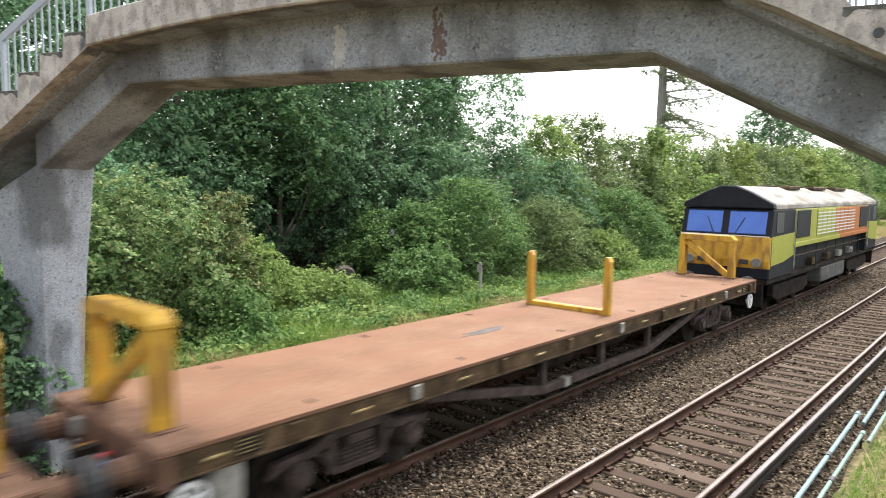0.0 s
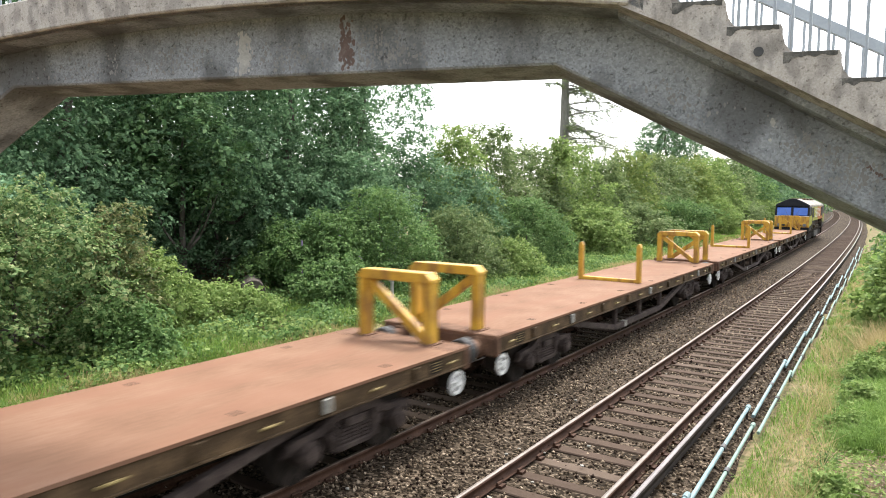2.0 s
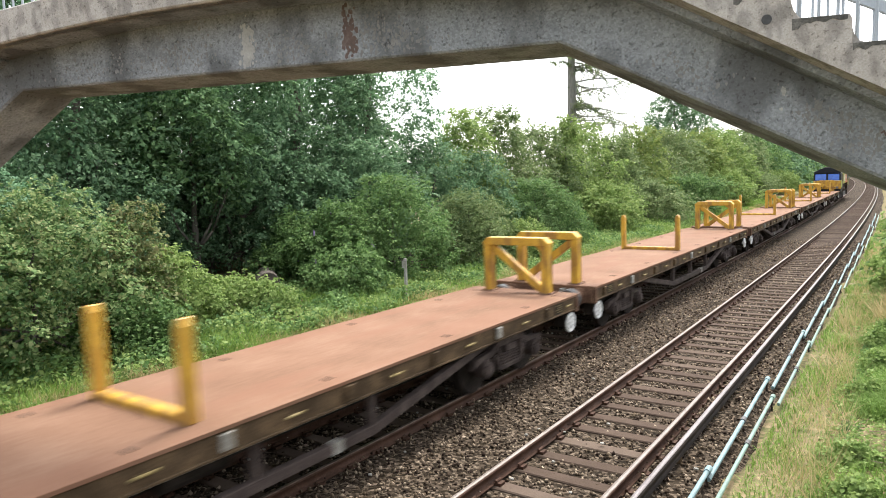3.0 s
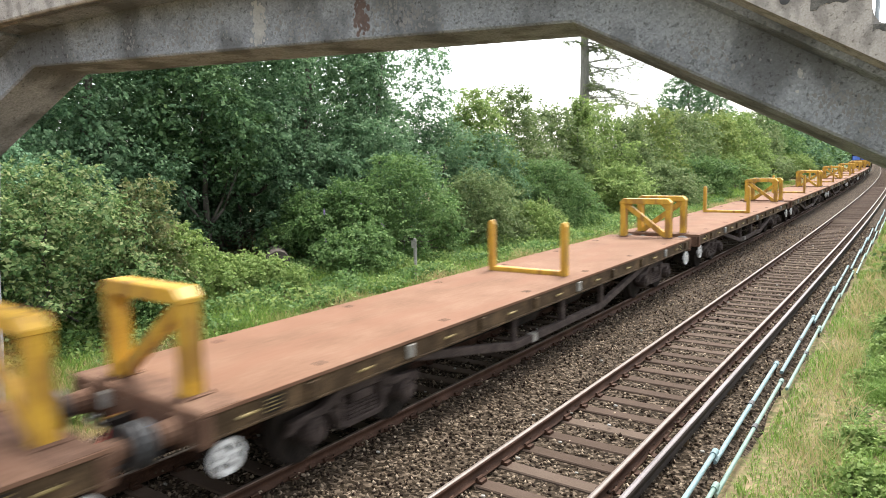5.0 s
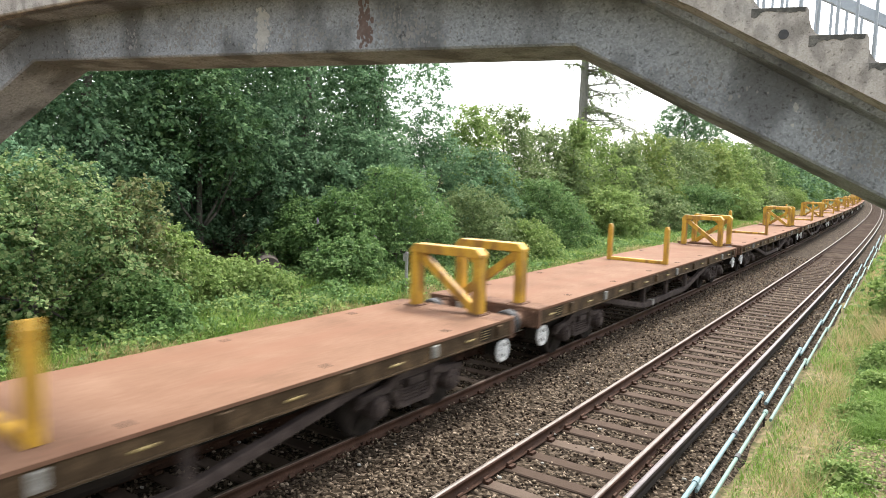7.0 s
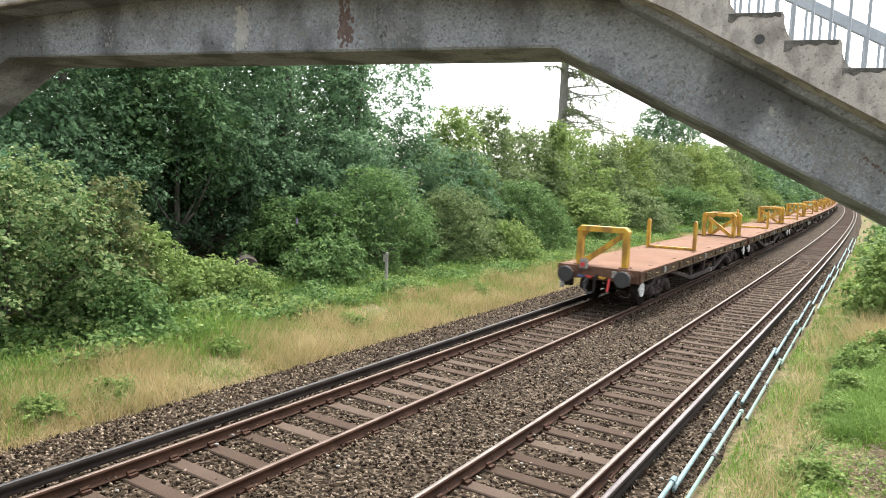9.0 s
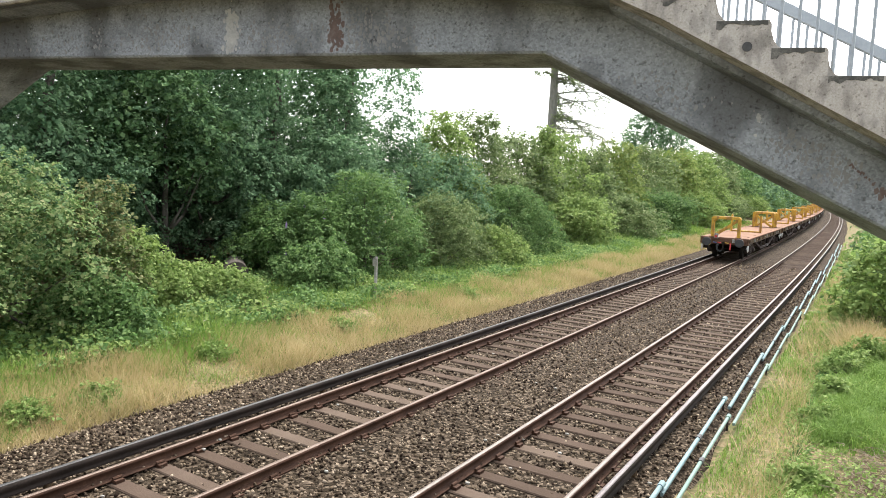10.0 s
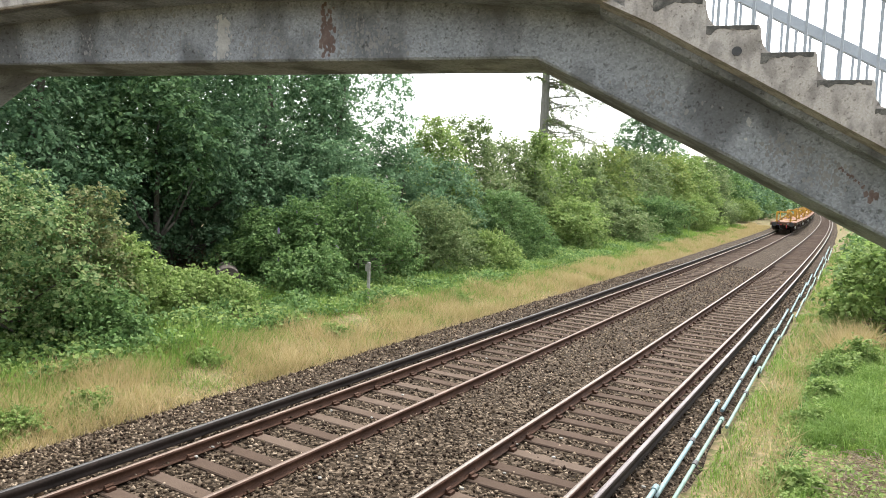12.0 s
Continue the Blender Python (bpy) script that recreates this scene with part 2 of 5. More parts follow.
def raw(name, verts, faces, material, parent=None, smooth=False):
    """A mesh object out of arrays; faces all with the same number of corners."""
    verts, faces = np.asarray(verts, dtype=np.float32), np.asarray(faces, dtype=np.int32)
    me = bpy.data.meshes.new(name)
    n, c = faces.shape
    me.vertices.add(len(verts))
    me.vertices.foreach_set("co", verts.ravel())
    me.loops.add(n * c)
    me.loops.foreach_set("vertex_index", faces.ravel())
    me.polygons.add(n)
    me.polygons.foreach_set("loop_start", np.arange(0, n * c, c, dtype=np.int32))
    me.update(calc_edges=True)
    me.validate()
    me.materials.append(material)
    if smooth:
        me.shade_smooth()
    ob = new(name, me)
    ob.parent = parent
    return ob


# ---- the line of the tracks: a long left-hand curve ----
CURVE, NEAR_X, FAR_OFF, GAUGE = 1 / 0.000346, -3.67, 3.494, 1.505


def on_line(s, off=0.0, z=0.0):
    """The place s metres along the near track's centre line, off metres to its left."""
    a = s / CURVE
    return Vector((NEAR_X - CURVE + (CURVE - off) * math.cos(a), (CURVE - off) * math.sin(a), z))


def line_pose(s, off=0.0, z=0.0):
    p = on_line(s, off, z)
    return pose(p.x, p.y, p.z, 0, 0, math.degrees(s / CURVE))


def sweep(name, outline, off, s0, s1, step, material, parent=None, closed=True, smooth=False):
    """An outline (across to the right, up) drawn along the line of the tracks."""
    ss = np.arange(s0, s1 + step / 2, step)
    k = len(outline)
    verts = [on_line(s, off - o[0], o[1]) for s in ss for o in outline]
    faces = [(i * k + j, i * k + (j + 1) % k, (i + 1) * k + (j + 1) % k, (i + 1) * k + j) for i in range(len(ss) - 1) for j in range(k if closed else k - 1)]
    return raw(name, verts, faces, material, parent, smooth)


# ---- ground ----
def ground_height(s, off):
    """Track bed, dry verge and low bank to the left; a grassy bank up to the right."""
    if off > 6.5:
        return -0.47 + 0.47 * min(1, (off - 6.5) / 2.6) + 0.05 * max(0, min(off, 40) - 9.0)
    if off < -1.75:
        d = -1.75 - off
        return -0.3 + 0.13 * min(d, 4.0) + 0.42 * max(0, min(d, 9.0) - 4.0)
    if off > 5.1:
        return -0.3 - 0.17 * (off - 5.1) / 1.4
    if off < -1.5:
        return -0.25 - 0.2 * (-1.5 - off)
    return -0.3


offs = [-1500, -600, -250, -100, -50, -30, -20, -15] + [-12 + 0.5 * i for i in range(20)] + [-2 + 0.25 * i for i in range(40)] + [8 + 0.5 * i for i in range(17)] + [18, 21, 25, 30, 40, 60, 100, 250, 600, 1400]
svals = [-1500, -900, -500, -250, -100, -50, -25] + [-15 + 0.75 * i for i in range(120)] + [75 + 3 * i for i in range(60)] + [260, 300, 360, 450, 600, 900, 1400, 2000, 3000]
gv = []
for s in svals:
    for o in offs:
        p = on_line(s, o, ground_height(s, o))
        if abs(o) < 60 and not -1.7 < o < 7.0:
            p.z += 0.10 * noise.noise((p.x * 0.7, p.y * 0.7, 0)) + 0.05 * noise.noise((p.x * 2.1, p.y * 2.1, 3))
        gv.append(p)
w = len(offs)
gf = [(i * w + j, (i + 1) * w + j, (i + 1) * w + j + 1, i * w + j + 1) for i in range(len(svals) - 1) for j in range(w - 1)]
ground = tagged(raw("ground", gv, gf, SOIL, smooth=True), "railway verge of soil, dry grass and moss", "ground", kind="structure")

# ---- the tracks ----
bed = tagged(sweep("ballast_bed", [(-3.55, -0.46), (-2.1, -0.155), (-0.87, -0.155), (-0.7, -0.2), (0.7, -0.2), (0.87, -0.155), (2.624, -0.155), (2.794, -0.2), (4.194, -0.2), (4.364, -0.155), (4.95, -0.17), (5.35, -0.33)], FAR_OFF, -250, 500, 3, SHADED_BALLAST, closed=False), "grey-brown crushed stone ballast under both tracks, darkened for shaded gaps", "ballast", kind="structure")

HEAD = [(-0.036, 0.0), (0.036, 0.0), (0.037, -0.035), (0.01, -0.05), (0.01, -0.13), (0.07, -0.145), (0.07, -0.159), (-0.07, -0.159), (-0.07, -0.145), (-0.01, -0.13), (-0.01, -0.05), (-0.037, -0.035)]


def track(name, off, side, label, head, live):
    thing = tagged(new(name), label, "railway track", group="railway tracks")
    thing["kind"] = "structure"
    for d in (-GAUGE / 2, GAUGE / 2):
        r = sweep("rail", HEAD, off + d, -250, 500, 4, RUST, thing)
        top = sweep("rail_head", [(-0.03, 0.0), (0.03, 0.0), (0.03, 0.004), (-0.03, 0.004)], off + d, -250, 500, 4, head, r)
        tagged(top, "polished worn running surface")
    c = sweep("conductor_rail", [(-0.035, 0.07), (0.035, 0.07), (0.035, 0.0), (0.012, -0.02), (0.012, -0.06), (0.05, -0.075), (-0.05, -0.075), (-0.012, -0.06), (-0.012, -0.02), (-0.035, 0.0)], off + side * 1.1, -250, 500, 4, CONDUCTOR, thing)
    tagged(c, "dark steel third rail on insulators")
    tagged(sweep("conductor_top", [(-0.032, 0.07), (0.032, 0.07), (0.032, 0.074), (-0.032, 0.074)], off + side * 1.1, -250, 500, 4, live, c), "pale worn top face")
    return thing


near_track = track("near_track", 0.0, -1, "ballasted track with shiny rails and a conductor rail", RAIL_TOP, CONDUCTOR_TOP)
far_track = track("far_track", FAR_OFF, 1, "ballasted track with rusty rails and a conductor rail", RAIL_TOP_DULL, CONDUCTOR_DULL)


# ---- the footbridge: a cranked concrete spine with a wide deck and stairs ----
TURN = radians(17.98)


def bridge_pose():
    return Matrix.Translation((0, 0, HEIGHT)) @ Matrix.Rotation(TURN, 4, "Z")


N0, N1, E0, E1 = 6.12, 6.9, 5.67, 7.27  # spine from N0 to N1, deck from E0 to E1, away from the eye
footbridge = tagged(new("footbridge"), "weathered grey concrete footbridge with stairs and pale railings", "footbridge")
footbridge["kind"] = "structure"
footbridge.matrix_basis = bridge_pose()
GOING, RISE = 0.4, 0.2045


def slab_low(u):
    """The lower edge of the deck and stairs along the bridge."""
    if u < -6.865:
        return 1.506 + 0.585 * (u + 6.865)
    if u > -0.129:
        return 1.506 - 0.549 * (u + 0.129)
    return 1.506 + 0.215 * (1 - ((u + 3.497) / 3.368) ** 2)


mid = [-6.865 + 6.736 * i / 12 for i in range(13)]
bm = bmesh.new()
low = [(-8.42, 0.10), (-6.74, 1.155), (-0.74, 1.16), (1.465, 0.047), (3.6, -1.03)]
high = [(u, slab_low(u) + 0.02) for u in [3.6, 2.0] + mid[::-1] + [-8.42]]
prism(bm, low + high, "y", N0, N1)
part("spine_beam", bm, CONCRETE, footbridge, bevel=0.02)
spine = bpy.data.objects["spine_beam"]


def stain(name, material, u, z, w, h, seed, label, count=60, grain=0.022):
    """A cloud of small uneven flecks on the spine's face, thickest in the middle."""
    rng = random.Random(seed)
    bm = bmesh.new()
    for _ in range(count):
        cu, cz = u + rng.gauss(0, w / 2.6), z + rng.gauss(0, h / 2.6)
        soffit = 1.16 if cu < -0.74 else 1.16 - 0.505 * (cu + 0.74)
        top = min(1.75, slab_low(cu) - 0.03) if cu < 0 else soffit + 0.4
        if not soffit + 0.04 < cz < top:
            continue
        r = grain * rng.uniform(0.3, 1.25)
        pts = [(cu + r * rng.uniform(0.5, 1.1) * math.cos(k * math.tau / 7), cz + 1.5 * r * rng.uniform(0.5, 1.1) * math.sin(k * math.tau / 7)) for k in range(7)]
        prism(bm, pts, "y", N0 - 0.002 - 0.001 * rng.random(), N0 + 0.01)
    tagged(part(name, bm, material, spine, label), kind="stuff")


LIME_WASH = mat("pale_lime_patch", [(0.28, 0.28, 0.27), (0.38, 0.375, 0.36), (0.48, 0.47, 0.45)], 9, 0.9, fine=50)
LIME_FAINT = mat("faint_lime_bloom", [(0.15, 0.15, 0.148), (0.21, 0.21, 0.205), (0.27, 0.27, 0.26)], 9, 0.9, fine=50)
RUST_STAIN = mat("rust_stain_on_concrete", [(0.085, 0.07, 0.065), (0.13, 0.09, 0.078), (0.18, 0.15, 0.14)], 7, 0.9, fine=40)
stain("lime_patch", LIME_WASH, -3.82, 1.36, 0.1, 0.3, 3, "pale lime patch", 150)
stain("rust_stain", RUST_STAIN, -2.72, 1.4, 0.08, 0.36, 4, "rusty run-down stain", 110)
stain("rust_stain", RUST_STAIN, 1.97, 0.05, 0.05, 0.04, 14, "rusty spalled patch", 16)
for k in range(7):
    stain("crack_stain", RUST_STAIN, 1.72 + k * 0.03, 0.27 - k * 0.025 + 0.01 * (k % 2), 0.015, 0.015, 60 + k, "thin rusty crack", 6, 0.009)
stain("lime_patch", LIME_WASH, 1.02, 0.72, 0.04, 0.26, 8, "pale scratch", 40, 0.014)
for k, (u, z, w, h) in enumerate([(-5.3, 1.3, 1.3, 0.18), (-4.6, 1.4, 0.7, 0.3), (-2.45, 1.42, 0.3, 0.25), (-2.2, 1.3, 0.5, 0.15), (-3.3, 1.33, 0.6, 0.2), (0.4, 0.85, 0.8, 0.4), (1.6, 0.5, 0.5, 0.4), (1.62, 0.22, 0.3, 0.2), (1.3, 0.42, 0.25, 0.2)]):
    stain("lime_bloom", LIME_FAINT, u, z, w, h, 30 + k, "faint pale bloom", 110, 0.014)
bm = bmesh.new()
flat = [(-7.0, slab_low(-7.0))] + [(u, slab_low(u)) for u in mid] + [(0.0, slab_low(0.0))]
prism(bm, flat + [(0.0, 1.62), (-0.129, 1.7)] + [(u, slab_low(u) + 0.2) for u in mid[::-1][1:-1]] + [(-6.865, 1.66), (-7.0, 1.6)], "y", E0, E1)
part("deck_slab", bm, CONCRETE, footbridge, bevel=0.015)
for y0, y1 in ((E0 - 0.03, E0 + 0.13), (E1 - 0.13, E1 + 0.03)):
    bm = bmesh.new()
    prism(bm, [(u, slab_low(u)) for u in mid] + [(u, slab_low(u) + 0.334) for u in mid[::-1]], "y", y0, y1)
    part("kerb", bm, CONCRETE_PALE, footbridge, bevel=0.015)


GROWTH = mat("dark_concrete_growth", [(0.05, 0.05, 0.046), (0.09, 0.088, 0.08), (0.2, 0.19, 0.17)], 14, 0.95, spec=0.1, fine=60)


def flight(count, first, top, way, soffit):
    """A flight of solid steps going down along way; each step runs from its soffit line up to its tread."""
    for i in range(count):
        a, z = first + way * GOING * i, top - RISE * i
        b = a + way * GOING
        outline = [(a, soffit(a)), (b, soffit(b)), (b, z - RISE + 0.075), (b - way * 0.004, z - 0.03), (b - way * 0.02, z), (a, z)]
        fillet = [(b, z - RISE - 0.02), (b + way * 0.105, z - RISE + 0.001), (b + way * 0.06, z - RISE + 0.02), (b + way * 0.025, z - RISE + 0.07), (b + way * 0.008, z - RISE + 0.13), (b - way * 0.01, z - 0.03)]
        bm = bmesh.new()
        prism(bm, outline, "y", E0, E1)
        prism(bm, fillet, "y", E0 + 0.05, E1 - 0.05)
        step = part("step", bm, CONCRETE_PALE, footbridge)
        rng = random.Random(i + way * 40)
        bm = bmesh.new()  # dark growth along the top edge of its side
        n = 18
        low = [0.01 + 0.05 * rng.random() ** 2 + (0.09 * rng.random() if k < 5 else 0) for k in range(n + 3)]
        lower = [(a + (b - a) * (0.02 + 0.9 * k / n), z - 0.008 - (low[k] + low[k + 1] + low[k + 2]) / 3) for k in range(n + 1)]
        prism(bm, lower + [(b - way * 0.03, z - 0.003), (a + way * 0.008, z - 0.003)], "y", E0 - 0.003, E0 + 0.01)
        part("moss_stain", bm, GROWTH, step, "dark mossy stain")
    # sloping slab that carries the steps
    bm = bmesh.new()
    end = first + way * GOING * count
    prism(bm, [(first, soffit(first) - 0.03), (end, soffit(end) - 0.03), (end, soffit(end) + 0.04), (first, soffit(first) + 0.04)], "y", E0 + 0.22, E1 - 0.22)
    part("stair_slab", bm, CONCRETE, footbridge, bevel=0.006)


flight(17, -0.211, 1.711, 1, slab_low)
flight(20, -6.865, 1.679, -1, slab_low)

bm = bmesh.new()  # far leg, tapering to its foot
quads = []
for x0, x1, y0, y1, z in ((-9.35, -8.36, N0 - 0.02, N1 + 0.06, 1.0), (-9.35, -8.36, N0 - 0.02, N1 + 0.06, 0.1), (-9.2, -8.42, N0 + 0.02, N1 - 0.05, -1.25), (-9.2, -8.45, N0 + 0.06, N1 - 0.22, -4.3)):
    quads.append([bm.verts.new(p) for p in ((x0, y0, z), (x1, y0, z), (x1, y1, z), (x0, y1, z))])
quads[0][1].co.z, quads[0][2].co.z = 0.2, 0.2
quads[0][0].co.z, quads[0][3].co.z = -0.25, -0.25
for q in quads[1][0], quads[1][3]:
    q.co.z = -0.4
bm.faces.new(quads[0])
bm.faces.new(quads[3][::-1])
for a, b in zip(quads, quads[1:]):
    for k in range(4):
        j = (k + 1) % 4
        bm.faces.new((a[k], a[j], b[j], b[k]))
part("far_leg", bm, CONCRETE, footbridge, bevel=0.02)
bm = bmesh.new()
prism(bm, [(3.2, -4.6), (4.0, -4.6), (4.1, -0.9), (3.1, -0.9)], "y", N0, N1)
part("near_leg", bm, CONCRETE, footbridge, bevel=0.02)


# solid disc, coloured dark for the shade inside a drain hole
bm = bmesh.new()
rod(bm, (0.826, E0 - 0.004, 1.108), (0.826, E0 + 0.02, 1.108), 0.036, 14)
part("drain_hole", bm, DARK, footbridge, "dark disc for the shade in a round drain hole")


# railings on both edges: posts, handrail and round balusters
def tread(u):
    if u > -0.211:
        return 1.711 - RISE * math.floor((u + 0.211) / GOING)
    if u < -6.865:
        return 1.679 - RISE * math.floor((-6.865 - u) / GOING)
    return slab_low(u) + 0.32


def hand(u):
    if u > -0.1:
        return 2.5 - 0.511 * (u + 0.1)
    if u < -6.865:
        return 2.5 - 0.511 * (-6.865 - u)
    return slab_low(u) + 0.98


bal = bmesh.new()
rod(bal, (0, 0, -0.03), (0, 0, 1.0), 0.012, 6)
bal = finish("baluster", bal, RAIL_PAINT)
for y in (E0 + 0.07, E1 - 0.07):
    for i in range(104):
        u = -10.2 + 0.125 * i + 0.01
        ob = new("baluster", bal)
        ob.parent = footbridge
        z0 = tread(u)
        ob.matrix_basis = Matrix.Translation((u, y, z0)) @ Matrix.Diagonal((1, 1, hand(u) - z0, 1))
    for a, b in ((-0.1, 6.3), (-6.865, -0.1), (-13.9, -6.865)):
        bm = bmesh.new()
        n = 8 if b == -0.1 else 1
        for k in range(n):
            p, q = a + (b - a) * k / n, a + (b - a) * (k + 1) / n
            bar(bm, (p, y, hand(p + 1e-4)), (q, y, hand(q - 1e-4)), 0.05, 0.1)
        part("handrail", bm, RAIL_PAINT, footbridge, bevel=0.006)
    for u in (-9.9, -8.4, -6.9, -4.6, -2.2, -0.1, 3.2, 4.6):
        bm = bmesh.new()
        box(bm, u - 0.025, u + 0.025, y - 0.025, y + 0.025, tread(u) - 0.05, hand(u) + 0.02)
        part("post", bm, RAIL_PAINT, footbridge, bevel=0.005)


# ---- the train ----
LUG = mat("worn_ochre_lug", [(0.1, 0.075, 0.03), (0.2, 0.15, 0.06), (0.3, 0.25, 0.14)], 5, 0.7, spec=0.2)
PALE_GRIME = mat("grimy_pale_paint", [(0.14, 0.13, 0.11), (0.26, 0.25, 0.22), (0.42, 0.41, 0.38)], 6, 0.7, spec=0.2)

PITCH, SPEED, HEAD_AT, WAGONS = 18.15, 22.0, 20.52, 11
DECK_Z, HALF = 1.27, 1.29
L2 = PITCH / 2
TURNED = (3, 4, 7, 10)  # wagons that run the other way round


def ring(bm, c, axis_x0, axis_x1, r, inner, sides=20):
    """A flat ring round the x axis at c."""
    loops = []
    for x, rad in ((axis_x0, r), (axis_x1, r), (axis_x1, inner), (axis_x0, inner)):
        loops.append([bm.verts.new((x, c[0] + rad * math.cos(k * math.tau / sides), c[1] + rad * math.sin(k * math.tau / sides))) for k in range(sides)])
    for a in range(4):
        b = (a + 1) % 4
        for k in range(sides):
            j = (k + 1) % sides
            bm.faces.new((loops[a][k], loops[a][j], loops[b][j], loops[b][k]))


def wheelset(parent, y, r=0.475):
    bm = bmesh.new()
    rod(bm, (-0.75, 0, 0), (0.75, 0, 0), 0.075, 10)
    for sx in (-1, 1):
        rod(bm, (sx * 0.69, 0, 0), (sx * 0.82, 0, 0), r, 28)
        rod(bm, (sx * 0.66, 0, 0), (sx * 0.69, 0, 0), r + 0.03, 28)
        rod(bm, (sx * 0.82, 0, 0), (sx * 0.88, 0, 0), 0.14, 12)
        bar(bm, (sx * 0.825, 0, 0.12), (sx * 0.825, 0, r - 0.08), 0.1, 0.02)
    ob = part("wheelset", bm, GRIME, parent, bevel=0.008)
    ob.location = (0, y, r)
    return ob


def bogie(parent, y):
    """Three-piece bogie: cast side frames with a window over the springs, axle boxes, bolster and brake gear."""
    bm = bmesh.new()
    for sx in (-1, 1):
        x0, x1 = sorted((sx * 0.95, sx * 1.07))
        prism(bm, [(y - 1.28, 0.5), (y - 1.22, 0.68), (y - 0.72, 0.72), (y - 0.42, 0.86), (y + 0.42, 0.86), (y + 0.72, 0.72), (y + 1.22, 0.68), (y + 1.28, 0.5), (y + 1.12, 0.58), (y + 0.62, 0.62), (y + 0.36, 0.74), (y - 0.36, 0.74), (y - 0.62, 0.62), (y - 1.12, 0.58)], "x", x0, x1)
        prism(bm, [(y - 0.62, 0.62), (y - 0.36, 0.3), (y + 0.36, 0.3), (y + 0.62, 0.62), (y + 0.52, 0.62), (y + 0.3, 0.38), (y - 0.3, 0.38), (y - 0.52, 0.62)], "x", x0, x1)
        for k in (-0.42, 0.42):
            box(bm, x0 - 0.015, x1 + 0.015, y + k - 0.05, y + k + 0.05, 0.34, 0.78)
    box(bm, -1.1, 1.1, y - 0.2, y + 0.2, 0.62, 0.74)
    b = part("bogie", bm, BOGIE, parent, "dusty brown cast side frames", bevel=0.012)
    for dy in (-0.9, 0.9):
        wheelset(b, y + dy)
        for sx in (-1, 1):
            bm = bmesh.new()
            rod(bm, (sx * 0.9, y + dy, 0.475), (sx * 1.14, y + dy, 0.475), 0.17, 14)
            rod(bm, (sx * 1.14, y + dy, 0.475), (sx * 1.18, y + dy, 0.475), 0.11, 12)
            for k in range(3):
                g = k * math.tau / 3 + 0.5
                rod(bm, (sx * 1.13, y + dy + 0.13 * math.cos(g), 0.475 + 0.13 * math.sin(g)), (sx * 1.165, y + dy + 0.13 * math.cos(g), 0.475 + 0.13 * math.sin(g)), 0.022, 6)
            part("axle_box", bm, BOGIE, b, bevel=0.012)
            bm = bmesh.new()
            d = 1 if dy > 0 else -1
            bar(bm, (sx * 0.76, y + dy - d * 0.56, 0.3), (sx * 0.76, y + dy - d * 0.5, 0.72), 0.09, 0.07)
            part("brake_block", bm, GRIME, b)
    for sx in (-1, 1):
        for k in (-0.2, 0.0, 0.2):
            bm = bmesh.new()
            rings = [[bm.verts.new((sx * 1.01 + r * math.cos(g * math.tau / 10), y + k + r * math.sin(g * math.tau / 10), 0.37 + j * 0.026)) for g in range(10)] for j, r in enumerate((0.085, 0.06) * 5)]
            for lo, hi in zip(rings, rings[1:]):
                for g in range(10):
                    bm.faces.new((lo[g], lo[(g + 1) % 10], hi[(g + 1) % 10], hi[g]))
            part("spring", bm, BOGIE, b)
    return b


def end_frame(parent, y, lean):
    """Yellow portal: flanged posts on base plates, a chamfered top beam and a single diagonal brace."""
    bm = bmesh.new()
    for sx in (-1, 1):
        x = sx * 0.70
        box(bm, x - 0.085, x + 0.085, y - 0.115, y - 0.095, DECK_Z, 2.34)
        box(bm, x - 0.085, x + 0.085, y + 0.095, y + 0.115, DECK_Z, 2.34)
        box(bm, x - 0.07, x + 0.07, y - 0.097, y + 0.097, DECK_Z, 2.34)
        prism(bm, [(x - sx * 0.08, 2.31), (x - sx * 0.08, 2.12), (x - sx * 0.28, 2.31)], "y", y - 0.02, y + 0.02)
    prism(bm, [(-0.79, 2.3), (0.79, 2.3), (0.79, 2.36), (0.68, 2.47), (-0.68, 2.47), (-0.79, 2.36)], "y", y - 0.135, y + 0.135)
    f = part("end_frame", bm, YELLOW, parent, "yellow painted steel portal", bevel=0.012)
    bm = bmesh.new()
    bar(bm, (-0.62 * lean, y, DECK_Z + 0.06), (0.62 * lean, y, 2.26), 0.13, 0.16)
    part("brace", bm, YELLOW, f, bevel=0.01)
    for sx in (-1, 1):
        bm = bmesh.new()
        box(bm, sx * 0.70 - 0.15, sx * 0.70 + 0.15, y - 0.17, y + 0.17, DECK_Z - 0.002, DECK_Z + 0.022)
        for dx, dy in ((-0.12, -0.14), (-0.12, 0.14), (0.12, -0.14), (0.12, 0.14)):
            rod(bm, (sx * 0.70 + dx, y + dy, DECK_Z + 0.02), (sx * 0.70 + dx, y + dy, DECK_Z + 0.045), 0.018, 6)
        part("base_plate", bm, END_PLATE, f, "rusty bolted base plate")


